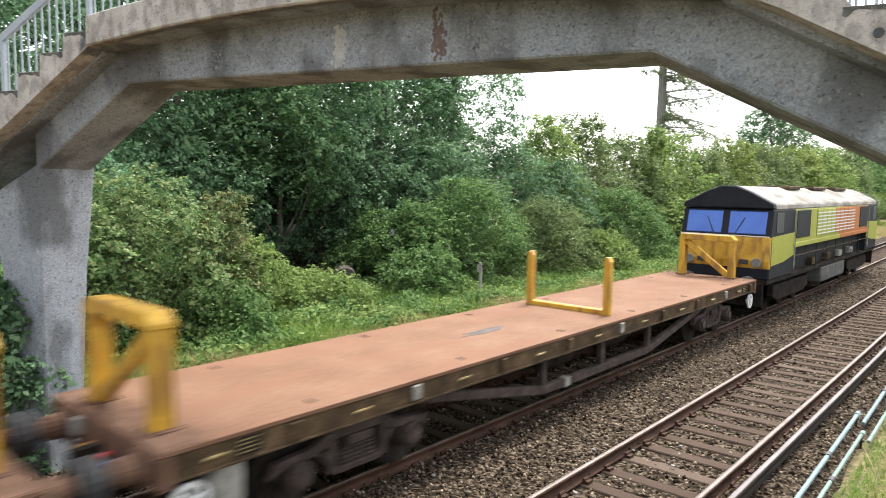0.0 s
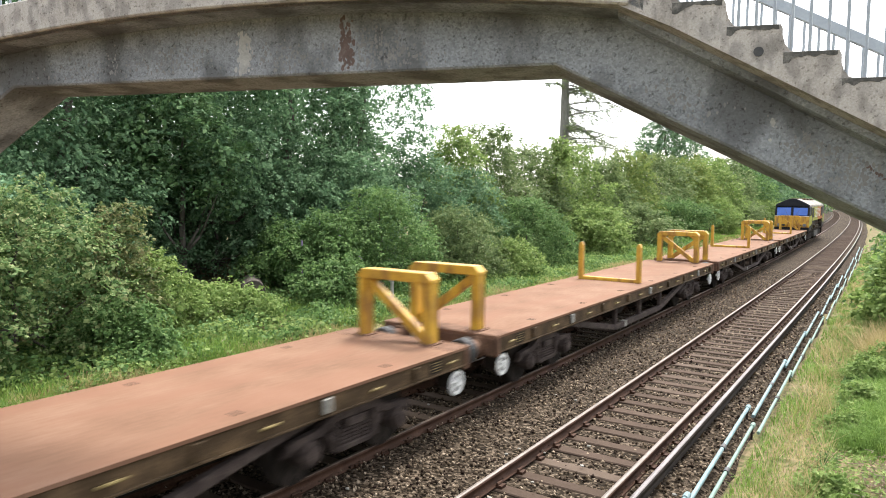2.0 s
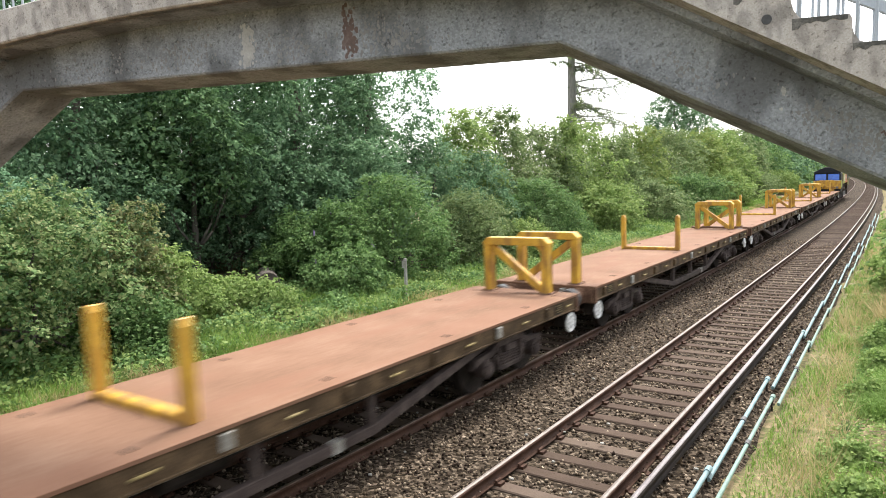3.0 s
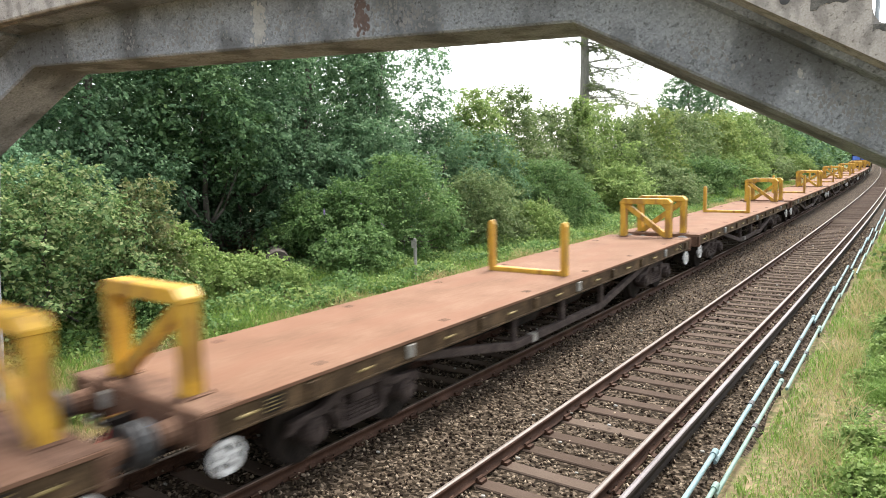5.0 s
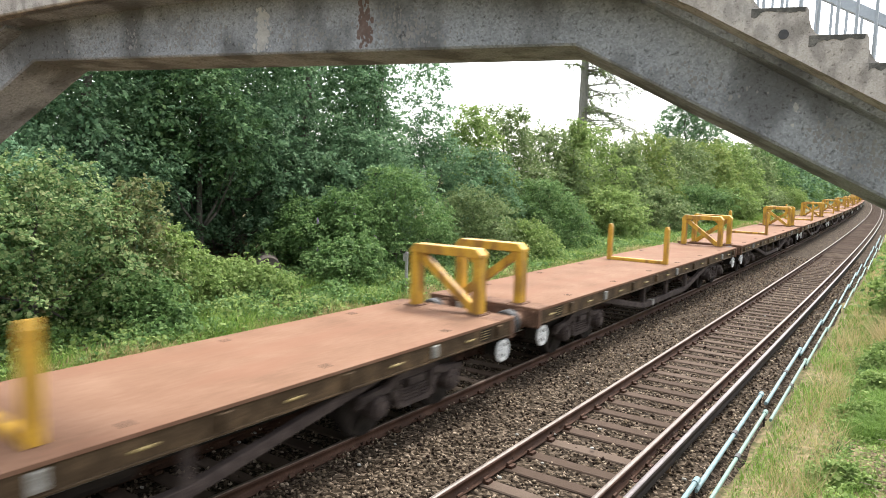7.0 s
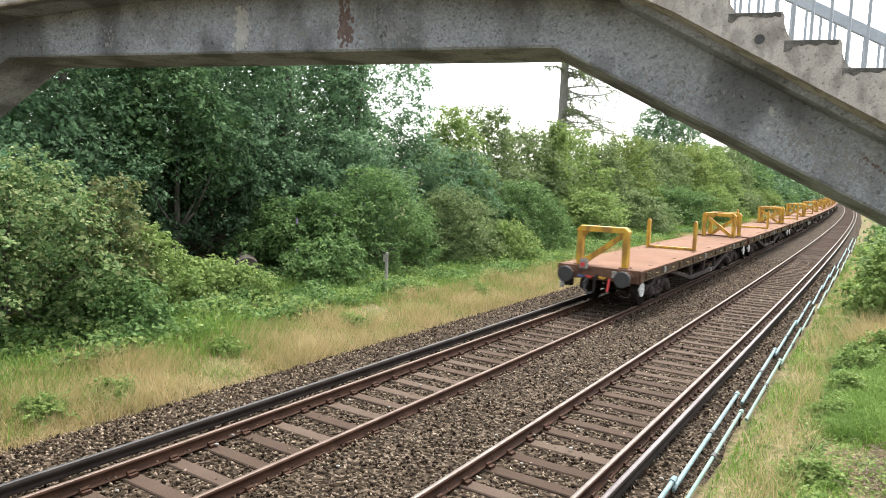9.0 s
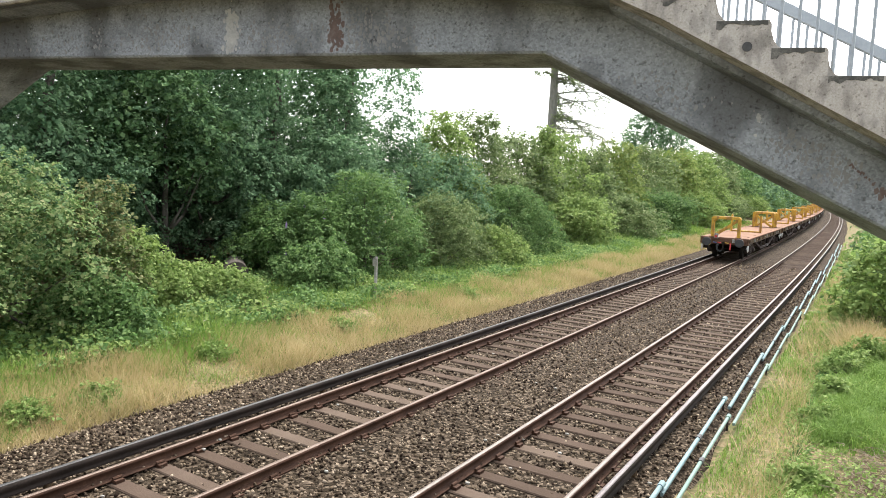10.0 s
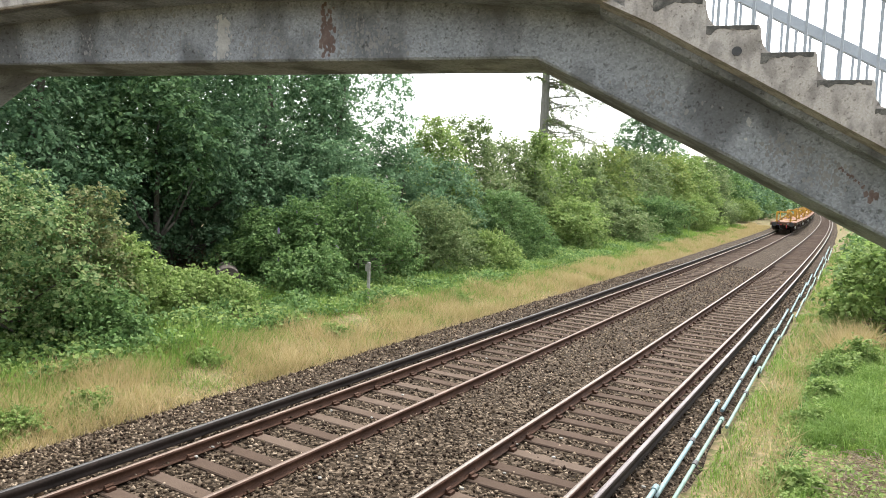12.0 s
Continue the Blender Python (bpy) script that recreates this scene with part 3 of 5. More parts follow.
def make_wagon():
    wagon = tagged(new("flat_wagon"), "long bogie flat wagon, red-brown deck, yellow end frames", "freight wagon", group="wagons of the train")
    a, b = -L2 + 0.48, L2 - 0.48
    bm = bmesh.new()
    box(bm, -HALF, HALF, a, b, DECK_Z - 0.05, DECK_Z)
    deck = part("deck", bm, DECK, wagon, "worn red-brown painted steel deck", bevel=0.006)
    slot = bmesh.new()
    prism(slot, [(-0.015, -0.075), (0.015, -0.075), (0.024, 0), (0.015, 0.075), (-0.015, 0.075), (-0.024, 0)], "z", 0.0, 0.012)
    slot = finish("lashing_slot", slot, GRIME)
    for k in range(6):
        for x in (-1.02, 1.02):
            ob = new("lashing_slot", slot)
            ob.parent = deck
            ob.matrix_basis = pose(x, a + 1.9 + k * 2.7, DECK_Z - 0.004, 0, 0, 90)
    for sx in (-1, 1):
        bm = bmesh.new()
        x = sx * (HALF - 0.03)
        box(bm, min(x, x - sx * 0.09), max(x, x - sx * 0.09), a, b, DECK_Z - 0.30, DECK_Z - 0.054)
        box(bm, min(x + sx * 0.025, x - sx * 0.14), max(x + sx * 0.025, x - sx * 0.14), a, b, DECK_Z - 0.325, DECK_Z - 0.295)
        sill = part("sole_bar", bm, SILL, wagon, "grimy brown sole bar", bevel=0.006)
        for k in range(18):
            bm = bmesh.new()
            y = a + 0.55 + k * (b - a - 1.1) / 17
            if k % 2:
                box(bm, min(x, x + sx * 0.06), max(x, x + sx * 0.06), y - 0.06, y + 0.06, DECK_Z - 0.26, DECK_Z - 0.07)
                part("stake_pocket", bm, PALE_GRIME if k in (3, 9, 15) else SILL, sill, bevel=0.01)
            else:
                rod(bm, (x + sx * 0.05, y - 0.12, DECK_Z - 0.17), (x + sx * 0.05, y + 0.12, DECK_Z - 0.17), 0.018, 8)
                rod(bm, (x, y, DECK_Z - 0.17), (x + sx * 0.05, y, DECK_Z - 0.17), 0.02, 6)
                part("lashing_bar", bm, LUG, sill)
        for y, z0, z1, w in ((a + 0.95, 0.29, 0.08, 0.15), (b - 0.95, 0.29, 0.08, 0.15)):
            bm = bmesh.new()
            box(bm, min(x, x + sx * 0.008), max(x, x + sx * 0.008), y - w, y + w, DECK_Z - z0 + 0.02, DECK_Z - z1)
            panel = part("data_panel", bm, GRIME, sill, "dark data panel with worn pale lettering")
            for j in range(4):
                bm = bmesh.new()
                box(bm, min(x + sx * 0.008, x + sx * 0.011), max(x + sx * 0.008, x + sx * 0.011), y - w + 0.03, y + w - 0.04 - 0.05 * (j % 2), DECK_Z - 0.115 - j * 0.043, DECK_Z - 0.1 - j * 0.043)
                part("lettering_bar", bm, LUG, panel)
        bm = bmesh.new()
        rod(bm, (sx * 1.16, -3.2, DECK_Z - 0.36), (sx * 1.16, 3.4, DECK_Z - 0.36), 0.022, 8)
        part("air_pipe", bm, PALE_GRIME, sill, "thin pale air pipe under the sole bar")
        # trussed underframe
        bm = bmesh.new()
        xt = sx * 1.12
        for p, q in (((xt, -5.1, DECK_Z - 0.3), (xt, -2.0, 0.40)), ((xt, -2.0, 0.40), (xt, 2.0, 0.40)), ((xt, 2.0, 0.40), (xt, 5.1, DECK_Z - 0.3))):
            bar(bm, p, q, 0.12, 0.14)
        for y in (-2.0, 0.0, 2.0):
            box(bm, xt - 0.05, xt + 0.05, y - 0.06, y + 0.06, 0.38, DECK_Z - 0.3)
        truss = part("truss", bm, BOGIE, wagon, "cranked truss under the deck", bevel=0.01)
        bm = bmesh.new()
        box(bm, xt - 0.07, xt + 0.07, -1.35, -1.2, 0.325, 0.475)
        part("white_marking", bm, PALE_GRIME, truss)
        for y in (a + 0.3, b - 0.3):  # hand brake wheels
            bm = bmesh.new()
            x0, x1 = sorted((sx * 1.21, sx * 1.25))
            ring(bm, (y, 0.7), x0, x1, 0.2, 0.15)
            for k in range(3):
                g = k * math.pi / 3 + 0.3
                bar(bm, (sx * 1.23, y - 0.17 * math.cos(g), 0.7 - 0.17 * math.sin(g)), (sx * 1.23, y + 0.17 * math.cos(g), 0.7 + 0.17 * math.sin(g)), 0.025, 0.035)
            rod(bm, (sx * 1.0, y, 0.7), (sx * 1.27, y, 0.7), 0.055, 10)
            part("brake_wheel", bm, WHITE, wagon, "white spoked hand brake wheel")
            bm = bmesh.new()
            box(bm, min(sx * 0.9, sx * 1.14), max(sx * 0.9, sx * 1.14), y - 0.1, y + 0.1, 0.6, DECK_Z - 0.3)
            part("brake_bracket", bm, GRIME, wagon, bevel=0.01)
    bm = bmesh.new()
    box(bm, -0.3, 0.3, a + 0.2, b - 0.2, DECK_Z - 0.42, DECK_Z - 0.056)
    for k in range(9):
        y = a + 1.2 + k * (b - a - 2.4) / 8
        box(bm, -HALF + 0.13, HALF - 0.13, y - 0.06, y + 0.06, DECK_Z - 0.28, DECK_Z - 0.058)
    # unseen deep plates, added so the space under the deck looks dark
    for x in (-0.42, 0.42):
        prism(bm, [(-5.4, DECK_Z - 0.3), (-4.2, 0.52), (4.2, 0.52), (5.4, DECK_Z - 0.3)], "x", x - 0.03, x + 0.03)
    part("centre_sill", bm, GRIME, wagon)
    for y, x0, x1 in ((0.5, -0.9, -0.35), (-1.0, 0.4, 0.95), (1.2, 0.35, 0.9)):
        bm = bmesh.new()
        rod(bm, ((x0 + x1) / 2, y - 0.45, 0.72), ((x0 + x1) / 2, y + 0.45, 0.72), 0.2, 14)
        part("air_tank", bm, GRIME, wagon, bevel=0.02)
    for sy, y in ((-1, a), (1, b)):
        bm = bmesh.new()
        box(bm, -HALF, HALF, min(y, y - sy * 0.12), max(y, y - sy * 0.12), DECK_Z - 0.38, DECK_Z - 0.056)
        hs = part("headstock", bm, END_PLATE, wagon, "rusty brown end beam", bevel=0.01)
        for sx in (-1, 1):
            bm = bmesh.new()
            rod(bm, (sx * 0.865, y, 1.03), (sx * 0.865, y + sy * 0.05, 1.03), 0.2, 16)
            rod(bm, (sx * 0.865, y + sy * 0.05, 1.03), (sx * 0.865, y + sy * 0.26, 1.03), 0.15, 16, 0.13)
            rod(bm, (sx * 0.865, y + sy * 0.26, 1.03), (sx * 0.865, y + sy * 0.38, 1.03), 0.095, 14)
            buf = part("buffer", bm, END_PLATE, wagon, "rusty brown buffer", bevel=0.01)
            bm = bmesh.new()
            rod(bm, (sx * 0.865, y + sy * 0.36, 1.03), (sx * 0.865, y + sy * 0.46, 1.03), 0.24, 20)
            part("buffer_head", bm, DARK, buf, bevel=0.02)
        bm = bmesh.new()
        bar(bm, (0, y, 1.0), (0, y + sy * 0.3, 0.98), 0.1, 0.1)
        bar(bm, (0, y + sy * 0.25, 1.0), (0, y + sy * 0.3, 0.55), 0.07, 0.07)
        part("coupling", bm, GRIME, wagon)
        bm = bmesh.new()
        rod(bm, (0.3, y, 0.9), (0.32, y + sy * 0.22, 0.6), 0.035, 8)
        part("air_hose", bm, DARK, wagon)
        bm = bmesh.new()
        rod(bm, (-0.35, y, 0.95), (-0.37, y + sy * 0.2, 0.6), 0.035, 8)
        part("brake_hose", bm, RED, wagon)
        bm = bmesh.new()
        box(bm, -0.56, -0.44, min(y, y + sy * 0.08), max(y, y + sy * 0.08), DECK_Z - 0.26, DECK_Z - 0.07)
        part("lamp_bracket", bm, PALE_GRIME, wagon, bevel=0.01)
        for x, mt, name in ((0.18, RED, "air_cock"), (0.42, BLUE, "air_cock"), (-0.22, YELLOW, "release_handle")):
            bm = bmesh.new()
            rod(bm, (x, y, DECK_Z - 0.3), (x, y + sy * 0.16, DECK_Z - 0.3), 0.03, 8)
            bar(bm, (x - 0.02, y + sy * 0.16, DECK_Z - 0.3), (x + 0.14, y + sy * 0.18, DECK_Z - 0.26), 0.03, 0.05)
            part(name, bm, mt, wagon)
        bm = bmesh.new()
        pts = [Vector((0.3, y + sy * 0.1, 0.93)), Vector((0.34, y + sy * 0.26, 0.8)), Vector((0.3, y + sy * 0.3, 0.6)), Vector((0.14, y + sy * 0.3, 0.5)), Vector((0.02, y + sy * 0.26, 0.58))]
        for p, q in zip(pts, pts[1:]):
            rod(bm, p, q, 0.032, 8)
        part("looped_hose", bm, DARK, wagon)
        for sx in (-1, 1):  # stiffening ribs and a step on the end beam
            bm = bmesh.new()
            box(bm, sx * 1.2 - 0.02, sx * 1.2 + 0.02, min(y, y + sy * 0.05), max(y, y + sy * 0.05), DECK_Z - 0.36, DECK_Z - 0.06)
            part("end_rib", bm, END_PLATE, hs)
        bm = bmesh.new()
        box(bm, -HALF + 0.01, HALF - 0.01, min(y - sy * 0.004, y - sy * 0.52), max(y - sy * 0.004, y - sy * 0.52), DECK_Z - 0.004, DECK_Z + 0.005)
        part("end_plate", bm, END_PLATE, wagon, "rusty brown end platform")
        bogie(wagon, y - sy * 2.6)
        end_frame(wagon, y - sy * 0.3, -sy)
    bm = bmesh.new()  # U-shaped stake frame across the middle
    y = 0.62
    for sx in (-1, 1):
        prism(bm, [(sx * 0.89 - 0.065, DECK_Z), (sx * 0.89 + 0.065, DECK_Z), (sx * 0.89 + 0.065, 2.32), (sx * 0.89 + 0.03, 2.41), (sx * 0.89 - 0.03, 2.41), (sx * 0.89 - 0.065, 2.32)], "y", y - 0.08, y + 0.08)
    box(bm, -0.83, 0.83, y - 0.07, y + 0.07, DECK_Z, DECK_Z + 0.1)
    part("stake_frame", bm, YELLOW, wagon, "yellow U-shaped stake frame", bevel=0.01)
    return wagon


wagons = [make_wagon()]
for i in range(1, WAGONS):
    wagons.append(copy_thing(wagons[0], Matrix()))

PATCH = mat("bare_grey_deck_patch", [(0.05, 0.045, 0.043), (0.085, 0.077, 0.074), (0.14, 0.12, 0.11)], 5, 0.8, spec=0.1)
bm = bmesh.new()
rr = random.Random(8)
prism(bm, [(0.1 + 0.16 * (0.6 + 0.7 * rr.random()) * math.cos(k * math.tau / 14), -2.2 + 0.6 * (0.5 + 0.8 * rr.random()) * math.sin(k * math.tau / 14)) for k in range(14)], "z", DECK_Z - 0.01, DECK_Z + 0.004)
part("worn_patch", bm, PATCH, wagons[0], "bare grey worn patch")
bm = bmesh.new()
box(bm, 0.98, 1.2, -L2 + 1.05, -L2 + 1.4, 0.5, DECK_Z - 0.33)
part("valve_box", bm, PALE_GRIME, wagons[0], "pale grimy valve box", bevel=0.02)
bm = bmesh.new()
box(bm, -0.1, 0.1, -L2 + 0.3, -L2 + 0.46, DECK_Z - 0.06, DECK_Z + 0.2)
rod(bm, (-0.1, -L2 + 0.38, DECK_Z + 0.22), (0.1, -L2 + 0.38, DECK_Z + 0.22), 0.02, 8)
for x in (-0.09, 0.09):
    rod(bm, (x, -L2 + 0.38, DECK_Z + 0.18), (x, -L2 + 0.38, DECK_Z + 0.23), 0.015, 6)
tail = -1 if WAGONS - 1 in TURNED else 1
for v in bm.verts:
    v.co = Vector((v.co.x * tail - 0.42 * tail, v.co.y * tail, v.co.z))
lamp = part("tail_lamp", bm, PALE_GRIME, wagons[-1], "white tail lamp box", bevel=0.015)
bm = bmesh.new()
rod(bm, (-0.42 * tail, (-L2 + 0.3) * tail, DECK_Z + 0.06), (-0.42 * tail, (-L2 + 0.26) * tail, DECK_Z + 0.06), 0.07, 14)
part("lens", bm, RED, lamp, "red lens")


# ---- the locomotive ----
LOCO = 18.6


NAVY = mat("dark_blue_black_paint", [(0.008, 0.009, 0.013), (0.022, 0.024, 0.03)], 3, 0.6, spec=0.15)
ROOF = mat("weathered_roof", [(0.17, 0.155, 0.13), (0.25, 0.235, 0.205), (0.33, 0.31, 0.28)], 1.6, 0.8, spec=0.15, streak=((0.09, 0.075, 0.06), 0.6, (2, 0.6, 2)))
TANK = mat("grimy_grey_tank", [(0.05, 0.048, 0.045), (0.1, 0.097, 0.092), (0.17, 0.165, 0.155)], 3, 0.8, spec=0.15)
LIME = mat("lime_yellow_paint", [(0.27, 0.28, 0.035), (0.37, 0.37, 0.07)], 3, 0.5, spec=0.25)
ORANGE = mat("orange_paint", [(0.36, 0.11, 0.025), (0.46, 0.155, 0.04)], 3, 0.5, spec=0.25)
# blue is the sky's reflection in the windscreens, painted as base colour
GLASS = mat("sky_reflection_blue_window", [(0.035, 0.097, 0.401), (0.079, 0.178, 0.559)], 1.5, 0.12, spec=0.4)
LENSGLASS = mat("lamp_glass", [(0.1, 0.1, 0.1), (0.25, 0.25, 0.25)], 5, 0.2)


def make_loco():
    loco = tagged(new("locomotive"), "diesel locomotive, black cab, orange and lime green sides", "locomotive")
    e = -LOCO / 2 + 0.55
    f = -e
    H2 = 1.32
    bm = bmesh.new()
    box(bm, -1.28, 1.28, e, f, 1.0, 1.14)
    part("underframe", bm, GRIME, loco, bevel=0.02)
    # engine room body between two cabs
    bm = bmesh.new()
    prism(bm, [(-H2, 2.1), (H2, 2.1), (H2, 3.2), (-H2, 3.2)], "y", e + 2.6, f - 2.6)
    part("body", bm, LIME, loco, "lime green engine room side", bevel=0.03)
    bm = bmesh.new()
    prism(bm, [(-1.0, 1.14), (1.0, 1.14), (1.0, 2.1), (-1.0, 2.1)], "y", e + 2.6, f - 2.6)
    part("lower_body", bm, NAVY, loco)
    bm = bmesh.new()
    prism(bm, [(-H2 - 0.01, 3.18), (H2 + 0.01, 3.18), (H2 - 0.03, 3.36), (0.62, 3.72), (0.22, 3.88), (-0.22, 3.88), (-0.62, 3.72), (-H2 + 0.03, 3.36)], "y", e + 0.42, f - 0.42)
    roof = part("roof", bm, ROOF, loco, "weathered pale grey roof", bevel=0.04)
    for y, ln in ((-3.3, 1.5), (0.4, 2.0), (4.2, 2.2)):
        bm = bmesh.new()
        box(bm, -0.55, 0.55, y - ln / 2, y + ln / 2, 3.8, 3.93)
        part("roof_vent", bm, SILL, roof, bevel=0.03)
    for sx in (-1, 1):
        for k in range(9):  # side grilles, lime to orange
            y = -3.3 + k * 0.72
            bm = bmesh.new()
            box(bm, min(sx * H2, sx * (H2 + 0.02)), max(sx * H2, sx * (H2 + 0.02)), y, y + 0.69, 2.2, 3.14)
            panel = part("side_panel", bm, LIME if k < 4 else ORANGE, loco, bevel=0.01)
            for j in range(7):
                bm = bmesh.new()
                z = 2.26 + j * 0.122
                box(bm, min(sx * (H2 + 0.02), sx * (H2 + 0.035)), max(sx * (H2 + 0.02), sx * (H2 + 0.035)), y + 0.02, y + 0.67, z, z + 0.04)
                part("louvre", bm, WHITE, panel)
        for y in (e + 2.75, f - 4.45):
            bm = bmesh.new()
            box(bm, min(sx * H2, sx * (H2 + 0.03)), max(sx * H2, sx * (H2 + 0.03)), y, y + 1.7, 2.25, 3.14)
            part("grille", bm, NAVY, loco, bevel=0.01)
        bm = bmesh.new()
        box(bm, min(sx * 1.28, sx * 1.36), max(sx * 1.28, sx * 1.36), e + 2.4, 0.4, 1.97, 2.12)
        part("side_stripe", bm, LIME, loco, bevel=0.01)
        bm = bmesh.new()
        box(bm, min(sx * 1.28, sx * 1.36), max(sx * 1.28, sx * 1.36), 0.41, f - 2.4, 1.97, 2.12)
        part("side_stripe", bm, ORANGE, loco, bevel=0.01)
        bm = bmesh.new()
        box(bm, min(sx * H2, sx * (H2 + 0.008)), max(sx * H2, sx * (H2 + 0.008)), 0.4, f - 2.6, 2.13, 3.18)
        part("orange_side", bm, ORANGE, loco)
        bm = bmesh.new()
        box(bm, min(sx * 0.75, sx * 1.27), max(sx * 0.75, sx * 1.27), -1.9, 2.1, 0.42, 1.0)
        part("fuel_tank", bm, TANK, loco, "grimy grey fuel tank", bevel=0.05)
        bm = bmesh.new()  # walkway rail and its stanchions along the side
        rod(bm, (sx * 1.3, e + 2.6, 1.68), (sx * 1.3, f - 2.6, 1.68), 0.018, 6)
        for k in range(9):
            y = e + 2.6 + k * (f - e - 5.2) / 8
            rod(bm, (sx * 1.3, y, 1.1), (sx * 1.3, y, 1.98), 0.016, 6)
        part("walkway_rail", bm, SILL, loco)
        for y in (-3.0, -0.6, 1.4, 3.6):
            bm = bmesh.new()
            box(bm, min(sx * 0.98, sx * 1.18), max(sx * 0.98, sx * 1.18), y, y + 0.55, 1.16, 1.42)
            part("equipment_box", bm, PALE_GRIME if y > 1 else SILL, loco, bevel=0.02)
    for sy, y in ((-1, e), (1, f)):
        y1 = y - sy * 2.6
        bm = bmesh.new()  # cab: lower yellow front, dark upper part
        prism(bm, [(y + sy * 0.02, 1.14), (y, 2.4), (y - sy * 0.2, 3.2), (y1, 3.2), (y1, 1.14)], "x", -H2, H2)
        cab = part("cab", bm, NAVY, loco, "black cab", bevel=0.04)
        bm = bmesh.new()
        prism(bm, [(y + sy * 0.02, 1.45), (y + sy * 0.07, 1.7), (y + sy * 0.03, 2.4), (y - sy * 0.1, 2.4), (y - sy * 0.1, 1.45)], "x", -H2 - 0.005, H2 + 0.005)
        line = bmesh.new()
        box(line, -H2 + 0.02, H2 - 0.02, min(y + sy * 0.02, y + sy * 0.04), max(y + sy * 0.02, y + sy * 0.04), 2.4, 2.425)
        part("white_line", line, WHITE, cab)
        nose = part("front_panel", bm, YELLOW, cab, "orange-yellow warning panel", bevel=0.03)
        bm = bmesh.new()
        prism(bm, [(-H2, 3.22), (H2, 3.22), (H2 - 0.02, 3.37), (0.62, 3.73), (0.22, 3.89), (-0.22, 3.89), (-0.62, 3.73), (-H2 + 0.02, 3.37)], "y", min(y - sy * 0.12, y - sy * 0.43), max(y - sy * 0.12, y - sy * 0.43))
        part("cab_brow", bm, NAVY, cab, bevel=0.03)
        for sx in (-1, 1):
            bm = bmesh.new()
            x0, x1 = sorted((sx * 0.1, sx * 1.16))
            q = [(y + sy * 0.006, 2.47), (y - sy * 0.158, 3.13), (y - sy * 0.25, 3.13), (y - sy * 0.09, 2.47)]
            prism(bm, q, "x", x0, x1)
            part("windscreen", bm, GLASS, cab, "windscreen with painted blue sky reflection", bevel=0.02)
            bm = bmesh.new()
            rod(bm, (sx * 0.3, y + sy * 0.03, 2.45), (sx * 0.55, y - sy * 0.09, 2.95), 0.012, 6)
            part("wiper", bm, DARK, cab)
            bm = bmesh.new()
            x0, x1 = sorted((sx * H2, sx * (H2 + 0.015)))
            box(bm, x0, x1, min(y - sy * 0.5, y - sy * 1.25), max(y - sy * 0.5, y - sy * 1.25), 2.5, 3.1)
            part("side_window", bm, DARK, cab, bevel=0.02)
            bm = bmesh.new()
            prism(bm, [(y - sy * 0.1, 1.55), (y - sy * 0.1, 2.4), (y1 + sy * 0.3, 2.45), (y1, 2.45), (y1, 1.75), (y - sy * 1.4, 1.6)], "x", x0, x1)
            part("cab_side_panel", bm, LIME, cab, "lime yellow lower cab side")
            bm = bmesh.new()
            rod(bm, (sx * 1.37, y1 + sy * 0.1, 1.3), (sx * 1.37, y1 + sy * 0.1, 3.1), 0.02, 6)
            part("handrail", bm, PALE_GRIME, cab)
            bm = bmesh.new()
            rod(bm, (sx * 0.98, y, 1.64), (sx * 0.98, y + sy * 0.1, 1.64), 0.14, 16)
            part("head_lamp", bm, LENSGLASS, nose, bevel=0.015)
            bm = bmesh.new()
            box(bm, sx * 0.62 - 0.13, sx * 0.62 + 0.13, min(y, y + sy * 0.08), max(y, y + sy * 0.1), 1.58, 1.72)
            part("marker_lamp", bm, DARK, nose, bevel=0.01)
            bm = bmesh.new()
            rod(bm, (sx * 0.865, y, 1.03), (sx * 0.865, y + sy * 0.38, 1.03), 0.12, 14)
            rod(bm, (sx * 0.865, y + sy * 0.38, 1.03), (sx * 0.865, y + sy * 0.53, 1.03), 0.25, 18)
            part("buffer", bm, DARK, loco, bevel=0.015)
        bm = bmesh.new()
        box(bm, -1.2, 1.2, min(y, y + sy * 0.1), max(y, y + sy * 0.1), 0.35, 1.06)
        part("buffer_beam", bm, GRIME, loco, bevel=0.02)
        bm = bmesh.new()
        yb = y - sy * 3.3
        for sx in (-1, 1):
            x0, x1 = sorted((sx * 0.95, sx * 1.15))
            prism(bm, [(yb - 2.1, 0.5), (yb - 2.1, 0.85), (yb + 2.1, 0.85), (yb + 2.1, 0.5), (yb + 1.6, 0.35), (yb - 1.6, 0.35)], "x", x0, x1)
        bg = part("bogie", bm, GRIME, loco, bevel=0.03)
        for d in (-1.7, 0, 1.7):
            wheelset(bg, yb + d, 0.53)
    return loco


loco = make_loco()


# ---- leaves, trees and bushes ----
def leaf_arrays(rng, pts, normals, size):
    """One folded leaf of four corners at each point."""
    n = len(pts)
    t = rng.normal(size=(n, 3))
    nn = normals + rng.normal(size=(n, 3)) * 0.75
    nn /= np.linalg.norm(nn, axis=1, keepdims=True) + 1e-9
    t -= nn * (t * nn).sum(1, keepdims=True)
    t /= np.linalg.norm(t, axis=1, keepdims=True) + 1e-9
    b = np.cross(nn, t)
    sz = size * rng.uniform(0.6, 1.35, size=(n, 1))
    base, tip = pts - t * sz * 0.5, pts + t * sz * 0.5 - nn * sz * 0.12
    side = sz * rng.uniform(0.26, 0.42, size=(n, 1))
    v = np.stack([base, pts + b * side + nn * sz * 0.08, tip, pts - b * side + nn * sz * 0.08], 1).reshape(-1, 3)
    return v, np.arange(n * 4).reshape(n, 4)


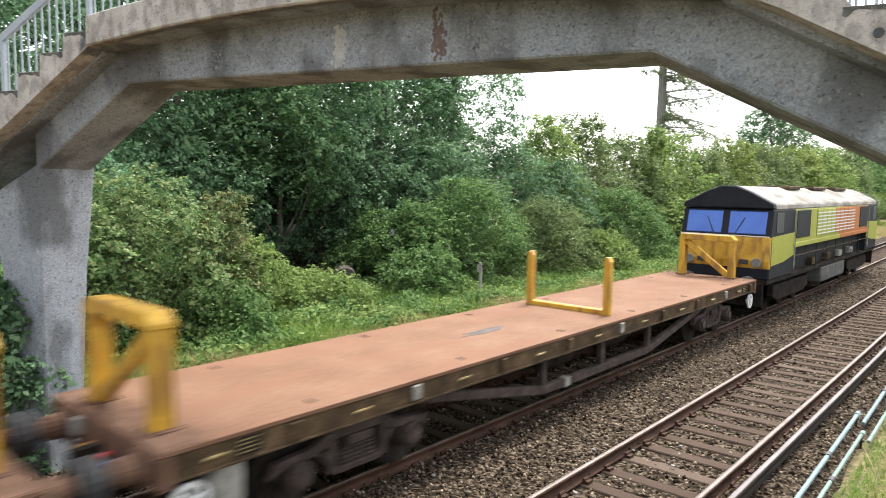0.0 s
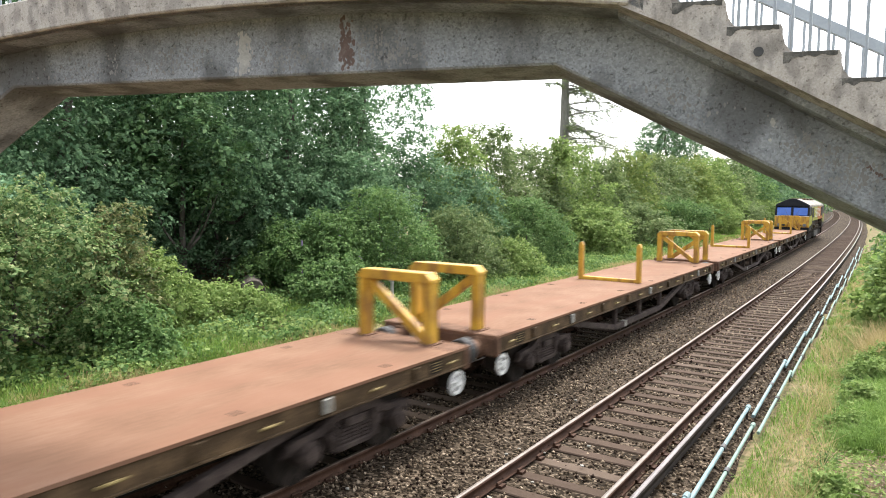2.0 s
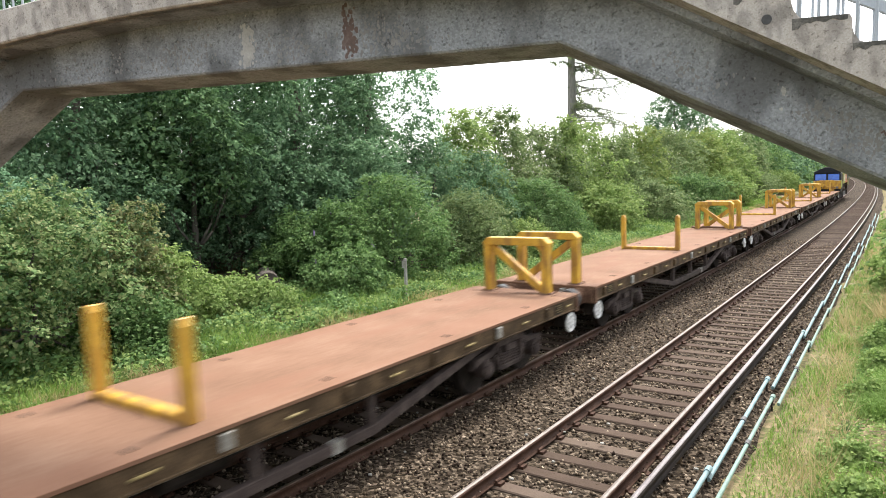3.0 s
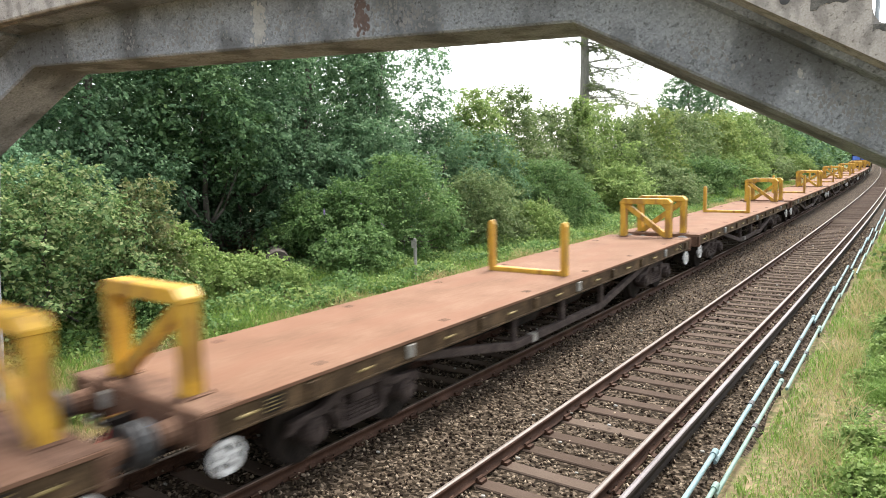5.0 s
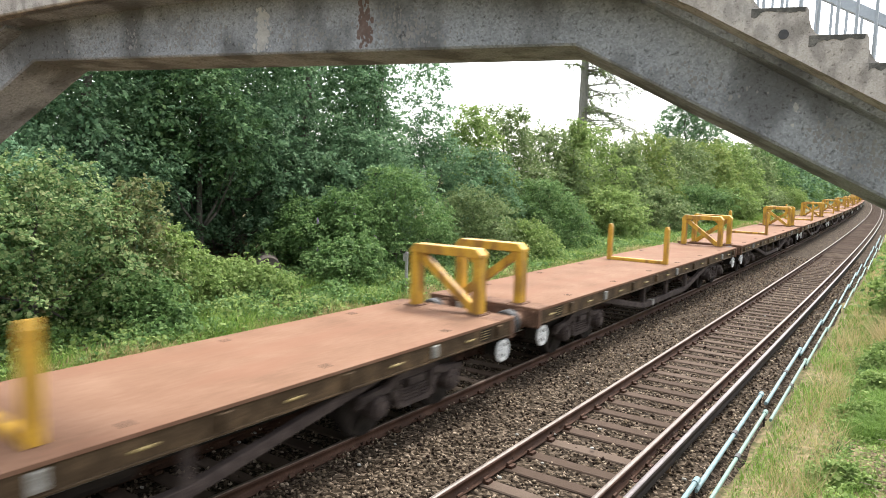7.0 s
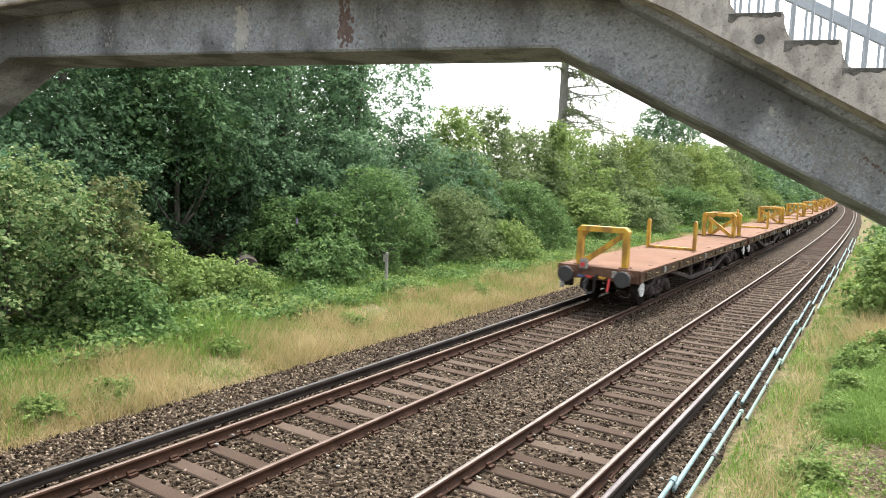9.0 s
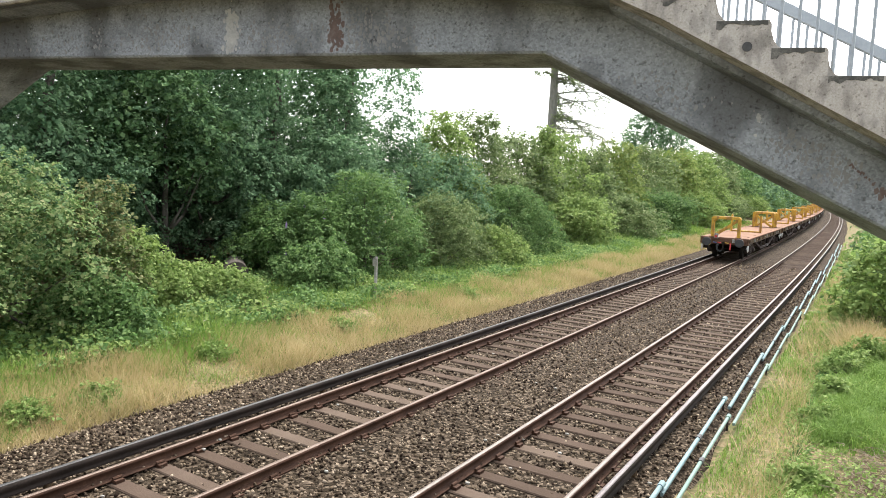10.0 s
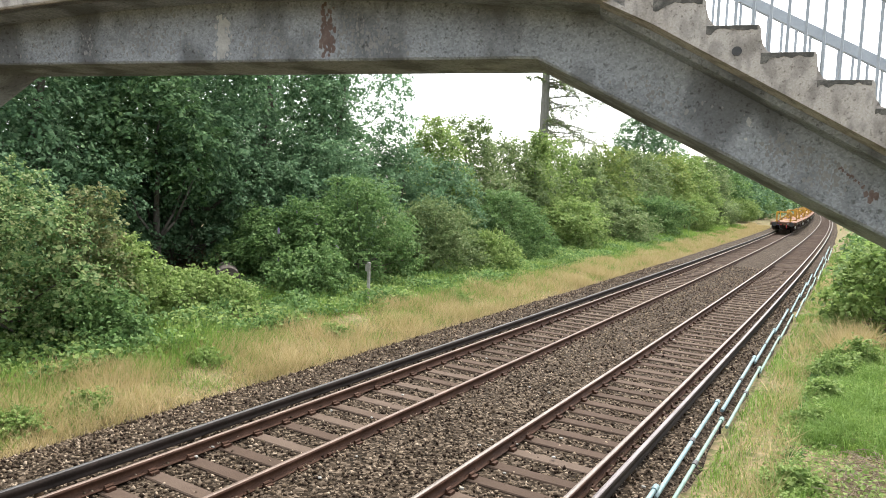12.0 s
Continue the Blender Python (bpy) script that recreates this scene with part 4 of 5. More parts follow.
def unit(v):
    return v / (np.linalg.norm(v, axis=-1, keepdims=True) + 1e-9)


def crown_points(rng, blobs, cover, leaf):
    """Points and normals of leaves that sit in flat drooping sprays round uneven lobes, with gaps between the sprays."""
    pts, nor = [], []
    per = 15
    up = np.array((0, 0, 1.0))
    for c, r in blobs:
        r = np.array(r)
        m = max(6, int(cover * 12.6 * r[0] * r[2] / (0.36 * leaf * leaf)) // per)
        d = unit(rng.normal(size=(m, 3)) + up * 0.2)
        ph = rng.uniform(0, 6, 4)
        wob = 1 + 0.22 * np.sin(d[:, :1] * 6 + ph[0]) * np.cos(d[:, 1:2] * 7 + ph[1]) + 0.18 * np.sin(d[:, 2:] * 9 + ph[2]) * np.sin(d[:, :1] * 11 + ph[3])
        root = d * r * (1.08 - np.abs(rng.normal(size=(m, 1))) * 0.26) * wob
        axis = unit(d * (1, 1, 0.4) + rng.normal(size=(m, 3)) * 0.35)
        face = unit(up * 0.75 + d * 0.55 + rng.normal(size=(m, 3)) * 0.28)
        side = unit(np.cross(axis, face))
        reach = leaf * rng.uniform(2.2, 5.2, size=(m, 1, 1))
        t, q = rng.random((m, per, 1)), rng.normal(size=(m, per, 1))
        p = root[:, None] + axis[:, None] * t * reach + side[:, None] * q * reach * 0.36 * (1.15 - t) - up * (t ** 2 + 0.3 * q ** 2) * reach * 0.24
        pts.append((np.array(c) + p + rng.normal(size=p.shape) * leaf * 0.16).reshape(-1, 3))
        nor.append(np.repeat(face * 1.9, per, axis=0))
        for _ in range(5):  # shoots that stand out of the lobe
            o = unit(rng.normal(size=3) * (1, 1, 0.6) + up * 0.7)
            k = rng.integers(14, 26)
            t = rng.uniform(0.9, 1.0 + rng.uniform(0.25, 0.9), size=(k, 1))
            pts.append(np.array(c) + o * r * t + rng.normal(size=(k, 3)) * leaf * 0.6 - up * (t - 0.9) ** 2 * r[0] * 0.4)
            nor.append(np.tile(o * 0.4 + up * 0.8, (k, 1)))
    return np.concatenate(pts), np.concatenate(nor)


def plant(name, label, category, s, off, height, spread, leaves, seed, leaf=0.11, cover=1.0, base=0.0, group="", blobs=24, flowers=False, slim=0.3, twigs=10):
    """A tree or bush: tapered trunk, limbs and a crown of leaves round many lobes."""
    rng = np.random.default_rng(seed)
    thing = tagged(new(name), label, category, group=group)
    g = on_line(s, off, 0)
    thing.matrix_basis = Matrix.Translation((g.x, g.y, ground_height(s, off) - 0.05))
    heap = []
    low = base * height
    for i in range(blobs):
        k = (i + 0.5) / blobs
        z = low + (height - low) * (0.08 + 0.84 * k)
        full = 0.9 if k < 0.5 else 0.9 * (1.08 - (k - 0.5) / 0.62)
        reach = spread * full * math.sqrt(rng.uniform(0.2, 1))
        a = i * 2.4 + rng.uniform(-0.5, 0.5)
        r = spread * rng.uniform(slim - 0.06, slim + 0.1) * (1 if k < 0.7 else 0.78)
        r = min(r, max(0.35, z * 1.1))
        heap.append(((reach * math.cos(a), reach * math.sin(a), z), (r, r * rng.uniform(0.8, 1.1), r * rng.uniform(0.6, 0.9))))
    pts, nor = crown_points(rng, heap, cover, leaf)
    keep = pts[:, 2] > 0.03
    v, f = leaf_arrays(rng, pts[keep], nor[keep], leaf)
    raw("crown", v, f, leaves, thing)
    bm = bmesh.new()
    r0 = max(0.05, height * 0.02)
    bends = [Vector((0, 0, -0.1))]
    for k in range(1, 6):
        bends.append(Vector((rng.uniform(-0.05, 0.05) * spread * k / 2, rng.uniform(-0.05, 0.05) * spread * k / 2, height * 0.8 * k / 5)))
    for k in range(5):
        rod(bm, bends[k], bends[k + 1], r0 * (1 - k * 0.17), 8, r0 * (1 - (k + 1) * 0.17))
    for c, r in heap[:twigs]:
        j = min(4, max(1, int(5 * (c[2] * 0.6) / (height * 0.8))))
        m = bends[j].lerp(Vector(c), 0.5) + Vector((0, 0, -0.05 * height))
        rod(bm, bends[j], m, r0 * 0.42, 6, r0 * 0.28)
        rod(bm, m, Vector(c), r0 * 0.28, 5, r0 * 0.08)
    part("trunk", bm, BARK, thing, smooth=True)
    if flowers:
        for c, r in heap[2::2]:
            d = Vector(rng.normal(size=3)).normalized()
            d.z, d.x = abs(d.z) + 0.3, abs(d.x)
            d.normalize()
            p = Vector(c) + Vector((d.x * r[0], d.y * r[1], d.z * r[2])) * 1.05
            bm = bmesh.new()
            rod(bm, p, p + d * 0.12, 0.03, 6, 0.035)
            rod(bm, p + d * 0.12, p + d * 0.28 + Vector((0, 0, -0.03)), 0.035, 6, 0.006)
            part("flower_spike", bm, LILAC, thing, "lilac flower spike")
    return thing


TREES = "lineside trees"
plant("ivy", "dark green ivy climbing the bridge leg", "ivy", 2.9, 6.95, 2.9, 0.62, LEAF_DARK, 33, 0.1, 1.2, blobs=22, slim=0.4)


def bushes(rows, leaf, cover, group=TREES, name="bush", category="bush", blobs=26):
    for label, s, off, height, spread, leaves, seed in rows:
        plant(name, label, category, s, off, height, spread, leaves, seed, leaf, cover, group=group, blobs=blobs)


# bushes and brambles along the verge
bushes([
    ("sprawling green bush with russet tips at the verge", 7.0, 12.1, 3.9, 2.1, LEAF_RUSSET, 1),
    ("brownish russet bush at the verge", 9.2, 11.9, 3.5, 1.05, LEAF_BROWN, 17),
    ("low yellow-green bush at the verge", 10.4, 12.0, 2.25, 1.0, LEAF_LIGHT, 2),
    ("leafy green bush at the verge", 2.4, 13.0, 4.6, 2.4, LEAF_MID, 3),
    ("ivy-covered rounded bush behind the marker post", 20.6, 12.9, 3.9, 2.2, LEAF_MID, 5),
    ("ivy-covered mound sloping to the verge", 25.3, 12.3, 3.1, 2.0, LEAF_OLIVE, 6),
    ("ivy-covered mound sloping to the verge", 28.0, 11.2, 1.7, 1.4, LEAF_LIGHT, 13),
    ("low bramble mound at the verge", 16.6, 11.6, 1.5, 1.4, LEAF_MID, 7),
    ("low bramble mound at the verge", 12.6, 12.2, 0.9, 1.4, LEAF_LIGHT, 8),
    ("low bramble mound at the verge", 8.6, 10.9, 1.1, 1.2, LEAF_MID, 9),
    ("low bramble mound at the verge", 12.0, 14.6, 1.0, 1.2, LEAF_MID, 14),
    ("pale green bush behind the russet one", 6.4, 14.8, 5.7, 1.8, LEAF_BLUE, 15),
    ("bushy ivy mound before the tall trees", 17.6, 14.9, 2.6, 1.5, LEAF_MID, 16),
    ("green bush beside the tracks", 33.0, 12.8, 3.4, 2.4, LEAF_MID, 10),
], 0.1, 0.78)
plant("buddleia_bush", "green bush with lilac flower spikes", "bush", 18.3, 13.4, 2.9, 1.7, LEAF_MID, 4, 0.1, 0.85, group=TREES, flowers=True)
bushes([
    ("rounded green bush beside the tracks", 43.0, 12.8, 3.0, 2.8, LEAF_LIGHT, 11),
    ("rounded green bush beside the tracks", 52.0, 12.6, 3.0, 3.0, LEAF_OLIVE, 12),
    ("rounded green bush beside the tracks", 63.0, 12.6, 3.2, 3.4, LEAF_MID, 70),
    ("rounded green bush beside the tracks", 78.0, 12.6, 3.4, 3.4, LEAF_LIGHT, 71),
    ("rounded green bush beside the tracks", 95.0, 12.6, 3.4, 3.6, LEAF_OLIVE, 72),
    ("rounded green bush beside the tracks", 115.0, 12.6, 3.6, 3.8, LEAF_LIGHT, 73),
    ("rounded green bush beside the tracks", 140.0, 12.4, 4.0, 4.4, LEAF_MID, 74),
], 0.17, 0.75)
# dark tall trees over the verge, with shrubs under them
for k, (s, off, h, sp, lf) in enumerate([(7.0, 20.5, 13, 3.6, LEAF_BLUE), (12.0, 19.6, 13.5, 3.8, LEAF_DARK), (16.6, 19.0, 14, 3.8, LEAF_DARK), (21.5, 18.8, 13.5, 3.7, LEAF_DARK), (26.5, 18.8, 12.6, 3.4, LEAF_DARK), (2.0, 18.5, 12, 3.6, LEAF_BLUE)]):
    plant("tree", "tall dark green broadleaf tree behind the bushes", "tree", s, off, h, sp, lf, 20 + k, 0.14, 0.62, group=TREES, blobs=50, slim=0.23, base=0.13)
plant("tree", "young spreading tree with large bright leaves", "tree", 15.0, 17.4, 7.3, 2.1, LEAF_MAPLE, 37, 0.17, 0.9, group=TREES, blobs=22, base=0.4, slim=0.32, twigs=4)
bushes([("dark shaded shrub under the tall trees", s, off, h, 2.3, LEAF_DARK, 140 + k) for k, (s, off, h) in enumerate([(8.5, 16.5, 4.5), (11.6, 17.4, 4.0), (14.6, 19.3, 3.6), (17.0, 18.2, 4.6), (19.2, 16.2, 4.6), (22.5, 15.6, 5.2), (27.0, 15.5, 5.6), (31, 15.5, 5)])], 0.125, 0.7, name="shrub", category="shrub")
bushes([("dark undergrowth in the wood", s, off, h, 2.9, LEAF_DARK, 220 + k) for k, (s, off, h) in enumerate([(3, 22, 5), (8.5, 22.5, 5), (14, 22.5, 4.6), (19, 23, 4), (24, 22.5, 5), (29.5, 22, 5.5)])], 0.24, 0.8, name="shrub", category="shrub")
# lighter trees farther along
for k, (s, off, h, sp, lf) in enumerate([(32, 17, 7.4, 2.3, LEAF_LIGHT), (36.5, 17.0, 7.9, 2.7, LEAF_OLIVE), (41.5, 17, 7.0, 3.0, LEAF_OLIVE), (43.6, 15.8, 8.0, 1.25, LEAF_LIGHT), (48, 16.5, 7.4, 2.8, LEAF_LIGHT), (54, 16.5, 6.6, 3.4, LEAF_OLIVE), (61, 16.5, 8.0, 3.2, LEAF_YELLOW), (70, 16.5, 8, 4, LEAF_OLIVE), (80, 16, 8.4, 4, LEAF_YELLOW), (91, 16, 9, 4.4, LEAF_LIGHT), (104, 16, 9.6, 4.6, LEAF_OLIVE), (119, 15.5, 10, 5.0, LEAF_MID)]):
    plant("tree", "light green broadleaf tree beside the line", "tree", s, off, h, sp, lf, 40 + k, 0.11 + s * 0.0018, 0.75, group=TREES, blobs=30, slim=0.28)
plant("tree", "distant dark round-crowned tree above the others", "tree", 112, 26, 18, 4.8, LEAF_DARK, 60, 0.3, 0.9, group=TREES, blobs=30, base=0.3)
for k, s in enumerate((135, 153, 173, 196, 222, 252, 287, 327, 372)):
    plant("tree", "distant green tree at the curve", "tree", s, 15 - k * 0.3, 11 + k * 0.3, 6 + k * 0.5, (LEAF_DARK, LEAF_MID)[k % 2], 80 + k, 0.55, 0.6, group=TREES, blobs=18)
# wood behind
for k, (s, off) in enumerate([(-4, 26), (4, 27), (12, 27), (20, 27), (28, 26)]):
    plant("tree", "tall tree in the wood behind", "tree", s, off, 13, 5.0, LEAF_DARK, 160 + k, 0.45, 0.6, group=TREES, blobs=22)
for k, (s, off, h, sp) in enumerate([(22.8, -4.35, 2.6, 1.45), (26.5, -4.7, 2.4, 1.6), (31, -5.0, 2.6, 1.9), (37, -5.4, 2.8, 2.2), (46, -6.0, 3.4, 2.8), (58, -7.0, 4.2, 3.4), (75, -8, 5, 4.2), (95, -9, 6, 5), (120, -9, 7, 5.5), (150, -9, 8, 6), (190, -9, 8, 6), (240, -9, 9, 7), (300, -8, 9, 7), (360, -5, 10, 8)]):
    plant("bush", "green bush on the grassy bank", "bush", s, off, h, sp, LEAF_MID if k % 2 else LEAF_LIGHT, 100 + k, 0.11 + s * 0.0022, 0.75, group="bank bushes")


def larch():
    """Tall bare trunk with sparse drooping branches."""
    rng = np.random.default_rng(77)
    thing = tagged(new("larch_tree"), "tall larch with bare trunk and sparse drooping branches", "tree", group=TREES)
    g = on_line(64, 24, 0)
    thing.matrix_basis = Matrix.Translation((g.x, g.y, ground_height(64, 24)))
    bm = bmesh.new()
    rod(bm, (0, 0, 0), (0.1, 0, 12), 0.5, 10, 0.42)
    rod(bm, (0.1, 0, 12), (0.0, 0, 24), 0.42, 10, 0.12)
    tips = []
    for k in range(46):
        z = rng.uniform(6.5, 15.5) if k < 30 else rng.uniform(15, 23)
        a = rng.normal() * 0.55 + 0.55 if k < 26 else rng.uniform(0, math.tau)
        ln = rng.uniform(2.0, 6.5) if k < 26 else rng.uniform(1.2, 2.8)
        d = Vector((math.cos(a), math.sin(a), 0))
        p = Vector((0.1, 0, z))
        rise = rng.uniform(-0.25, 0.45)
        for j in range(5):
            q = p + d * ln / 5 + Vector((rng.normal() * 0.18, rng.normal() * 0.18, (rise - j * 0.16 + rng.normal() * 0.12) * ln / 5))
            rod(bm, p, q, 0.085 - j * 0.015, 5, 0.07 - j * 0.015)
            for _ in range(4):
                t = p.lerp(q, rng.random())
                e = t + d * rng.uniform(0, 0.6) + Vector((rng.normal() * 0.5, rng.normal() * 0.5, -abs(rng.normal()) * 0.7 + 0.25))
                rod(bm, t, e, 0.028, 4, 0.012)
                tips += [t.lerp(e, u) for u in rng.random(16)]
            p = q
    part("trunk", bm, BARK_GREY, thing)
    pts = np.array(tips) + rng.normal(size=(len(tips), 3)) * 0.1
    v, f = leaf_arrays(rng, pts, rng.normal(size=pts.shape), 0.14)
    raw("crown", v, f, LEAF_OLIVE, thing)


larch()


# ---- grass ----
def grass(name, label, count, place, height, material, seed, width=0.007, bent=False):
    rng = np.random.default_rng(seed)
    vs = []
    for _ in range(count):
        s, off, h = place(rng)
        p = on_line(s, off, ground_height(s, off) - 0.02)
        vs.append((p.x, p.y, p.z, h))
    a = np.array(vs)
    n = len(a)
    ang = rng.uniform(0, math.tau, n)
    lean = rng.normal(size=(n, 2)) * 0.5
    hh = (a[:, 3] * height * rng.uniform(0.5, 1.3, n))[:, None]
    d = np.stack([np.cos(ang), np.sin(ang), np.zeros(n)], 1) * (width * (1 + np.hypot(a[:, :1], a[:, 1:2]) * 0.05))
    p = a[:, :3]
    t = p + np.concatenate([lean * hh, hh], 1)
    if bent:  # blades that arch over
        m = p + np.concatenate([lean * hh * 0.3, hh * 0.62], 1)
        t = p + np.concatenate([lean * hh * 1.3, hh * 0.85], 1)
        v = np.stack([p - d, p + d, m - d * 0.75, m + d * 0.75, t], 1).reshape(-1, 3)
        faces = (np.array([(0, 1, 2), (1, 3, 2), (2, 3, 4)])[None] + (np.arange(n) * 5)[:, None, None]).reshape(-1, 3)
    else:
        v = np.stack([p - d, p + d, t], 1).reshape(-1, 3)
        faces = np.arange(n * 3).reshape(n, 3)
    return tagged(raw(name, v, faces, material), label, "grass", kind="stuff")


def patchy(rng, s0, s1, o0, o1, power, scale=0.35):
    while True:
        s = s0 + (s1 - s0) * rng.random() ** power
        off = rng.uniform(o0, o1)
        if abs(s - 10.6) < 1.1 and abs(off + 3.85) < 0.36 and rng.random() < 0.8:
            continue
        h = 0.75 + 0.9 * noise.noise((s * scale, off * scale * 1.5, 7))
        if h > rng.uniform(-0.8, 0.5):
            return s, off, max(0.4, h)


grass("dry_verge_grass", "tall dry straw-coloured grass on the verge", 105000, lambda r: patchy(r, 1, 110, 6.65, 9.1, 2.0, 0.5), 0.36, GRASS_DRY, 1, 0.0052)
grass("mixed_verge_grass", "short green grass patches in the dry verge", 30000, lambda r: patchy(r, 1, 80, 6.9, 9.4, 2.0, 0.9), 0.27, GRASS, 12, 0.0055)
grass("green_verge_growth", "low green weeds and grass on the verge", 45000, lambda r: patchy(r, 1, 100, 8.1, 12.5, 1.8), 0.36, GRASS, 2)


def ground_ivy(name, label, count, s0, s1, o0, o1, height, leaf, material, seed):
    """Low leafy cover, thicker and higher in patches."""
    rng = np.random.default_rng(seed)
    pts = []
    for _ in range(count):
        s, off = s0 + (s1 - s0) * rng.random() ** 1.6, rng.uniform(o0, o1)
        k = 0.5 + 0.9 * noise.noise((s * 0.6, off * 0.9, seed))
        if k < rng.uniform(0.0, 0.55):
            continue
        p = on_line(s, off, ground_height(s, off) + max(0.03, k) * height * rng.uniform(0.2, 1.0))
        pts.append(p)
    pts = np.array(pts)
    v, f = leaf_arrays(rng, pts, np.tile(np.array((0, 0, 0.9)), (len(pts), 1)), leaf)
    return tagged(raw(name, v, f, material), label, "ground cover", kind="stuff")


ground_ivy("bramble_cover", "low brambles and ivy covering the verge", 60000, 1, 60, 8.9, 14.5, 0.55, 0.12, LEAF_MID, 21)
ground_ivy("nettle_cover", "yellow-green weeds among the brambles", 26000, 1, 50, 8.7, 12.5, 0.6, 0.11, LEAF_LIGHT, 22)
ground_ivy("bank_weed_cover", "small leafy weeds in the bank grass", 16000, 6, 30, -4.6, -2.6, 0.22, 0.06, LEAF_LIGHT, 23)
grass("bank_grass", "green and yellowing grass on the bank", 80000, lambda r: patchy(r, 3, 60, -6.5, -1.9, 2.2, 0.6), 0.19, GRASS, 3, 0.0045, True)
grass("dry_bank_grass", "thin yellowing grass stalks on the bank", 7000, lambda r: patchy(r, 3, 50, -2.95, -2.15, 1.8, 0.8), 0.34, GRASS_DRY, 4, 0.0042)


bushes([("small dark green weed in the dry grass", s, off, 0.26, 0.42, LEAF_LIGHT, 200 + k) for k, (s, off) in enumerate([(6.6, 7.5), (5.4, 7.6), (9.6, 8.2), (13.5, 8.0), (20.5, 8.3)])], 0.07, 0.8, "verge weeds", "weed", "weed", 10)
rng = np.random.default_rng(91)
bm = bmesh.new()
for _ in range(600):
    p = on_line(10.6 + rng.normal() * 0.6, -3.85 + rng.normal() * 0.2, 0)
    p.z = ground_height(10.6, -3.85) + 0.03 + abs(rng.normal()) * 0.05
    q = p + Vector((rng.normal(), rng.normal(), rng.normal() * 0.3)) * 0.09
    rod(bm, p, q, 0.006, 4, 0.003)
tagged(part("twig_litter", bm, TWIG), "dry brown twigs and dead stems on bare soil", "twigs", kind="stuff")


def clump(rng, spots):
    s, off, h, w = spots[rng.integers(len(spots))]
    return s + rng.normal() * w * 1.6, off + rng.normal() * w, h * rng.uniform(0.6, 1.1)


grass("lush_grass_tufts", "bright green tufts of long soft grass on the bank", 16000, lambda r: clump(r, [(12.4, -3.3, 0.9, 0.15), (13.0, -3.5, 1.0, 0.2), (13.8, -3.4, 1.1, 0.2), (14.6, -3.75, 1.0, 0.25), (15.6, -3.5, 1.0, 0.25), (17.0, -3.8, 1.0, 0.3), (18.5, -3.5, 0.9, 0.3), (12.6, -4.2, 0.9, 0.25), (14.5, -4.4, 0.9, 0.3)]), 0.32, GRASS_LUSH, 5, 0.0042, True)
ground_ivy("bank_ivy", "dark ivy along the edge of the bank grass", 2600, 11, 19, -3.12, -2.82, 0.2, 0.07, LEAF_MID, 24)
grass("dead_stalks", "pale dead stalks under the bush on the bank", 1500, lambda r: clump(r, [(19.6, -3.4, 1.0, 0.2), (20.4, -3.7, 1.0, 0.25), (21.2, -3.5, 1.0, 0.25)]), 0.75, GRASS_DRY, 6, 0.006)
bushes([("low leafy weeds on the grassy bank", s, off, h, sp, LEAF_LIGHT, 180 + k) for k, (s, off, h, sp) in enumerate([(15.0, -3.2, 0.4, 0.4), (17.0, -3.3, 0.45, 0.5), (13.2, -3.15, 0.3, 0.35), (10.2, -3.05, 0.22, 0.3), (18.4, -3.7, 0.6, 0.6), (8.9, -3.2, 0.2, 0.3)])], 0.07, 0.7, "bank weeds", "weeds", "weeds", 14)


# ---- cable pipes beside the track ----
def pipe(name, off, s0, s1, z, rise, r, material, label):
    """Lengths of pipe on short stakes; each climbs to its far end, where the next starts lower."""
    thing = tagged(new(name), label, "pipe", group="lineside pipes")
    step, s, k = 4.4, s0, 0
    while s < s1:
        wob = 0.03 * math.sin(k * 2.1)
        a, b = on_line(s - 0.15, off + wob, z), on_line(s + step, off + 0.05 + wob, z + rise * (0.8 + 0.3 * math.sin(k * 1.3)))
        way = (b - a).normalized()
        bm = bmesh.new()
        rod(bm, a, b, r, 12)
        length = part("pipe_length", bm, material, thing)
        for t, mt in ((0.5, DARK), (0.985, material)):
            bm = bmesh.new()
            m = a.lerp(b, t)
            rod(bm, m - way * 0.07, m + way * 0.07, r + 0.012, 12)
            part("coupler", bm, mt, length)
        bm = bmesh.new()
        m = a.lerp(b, 0.97)
        rod(bm, (m.x, m.y, -0.6), (m.x, m.y, m.z), 0.018, 6)
        part("stake", bm, CONDUCTOR, thing)
        s, k = s + step, k + 1


pipe("blue_pipe", -1.62, 4.45, 62, -0.13, 0.11, 0.031, PIPE, "pale blue cable pipe on stakes beside the track")
pipe("grey_pipe", -1.84, 3.6, 62, -0.15, 0.08, 0.027, PIPE_GREY, "pale grey-green cable pipe on stakes beside grass")

# ---- small lineside things ----
bm = bmesh.new()
p = on_line(17.3, 9.8, 0)
post = tagged(new("marker_post"), "short weathered concrete marker post in the grass", "post")
post.matrix_basis = Matrix.Translation((p.x, p.y, 0.0))
box(bm, -0.045, 0.045, -0.045, 0.045, -0.2, 1.3)
part("shaft", bm, PALE_GRIME, post, bevel=0.015)
bm = bmesh.new()
box(bm, -0.09, 0.09, -0.075, -0.062, 1.0, 1.24)
part("plate", bm, PALE_GRIME, post, bevel=0.004)

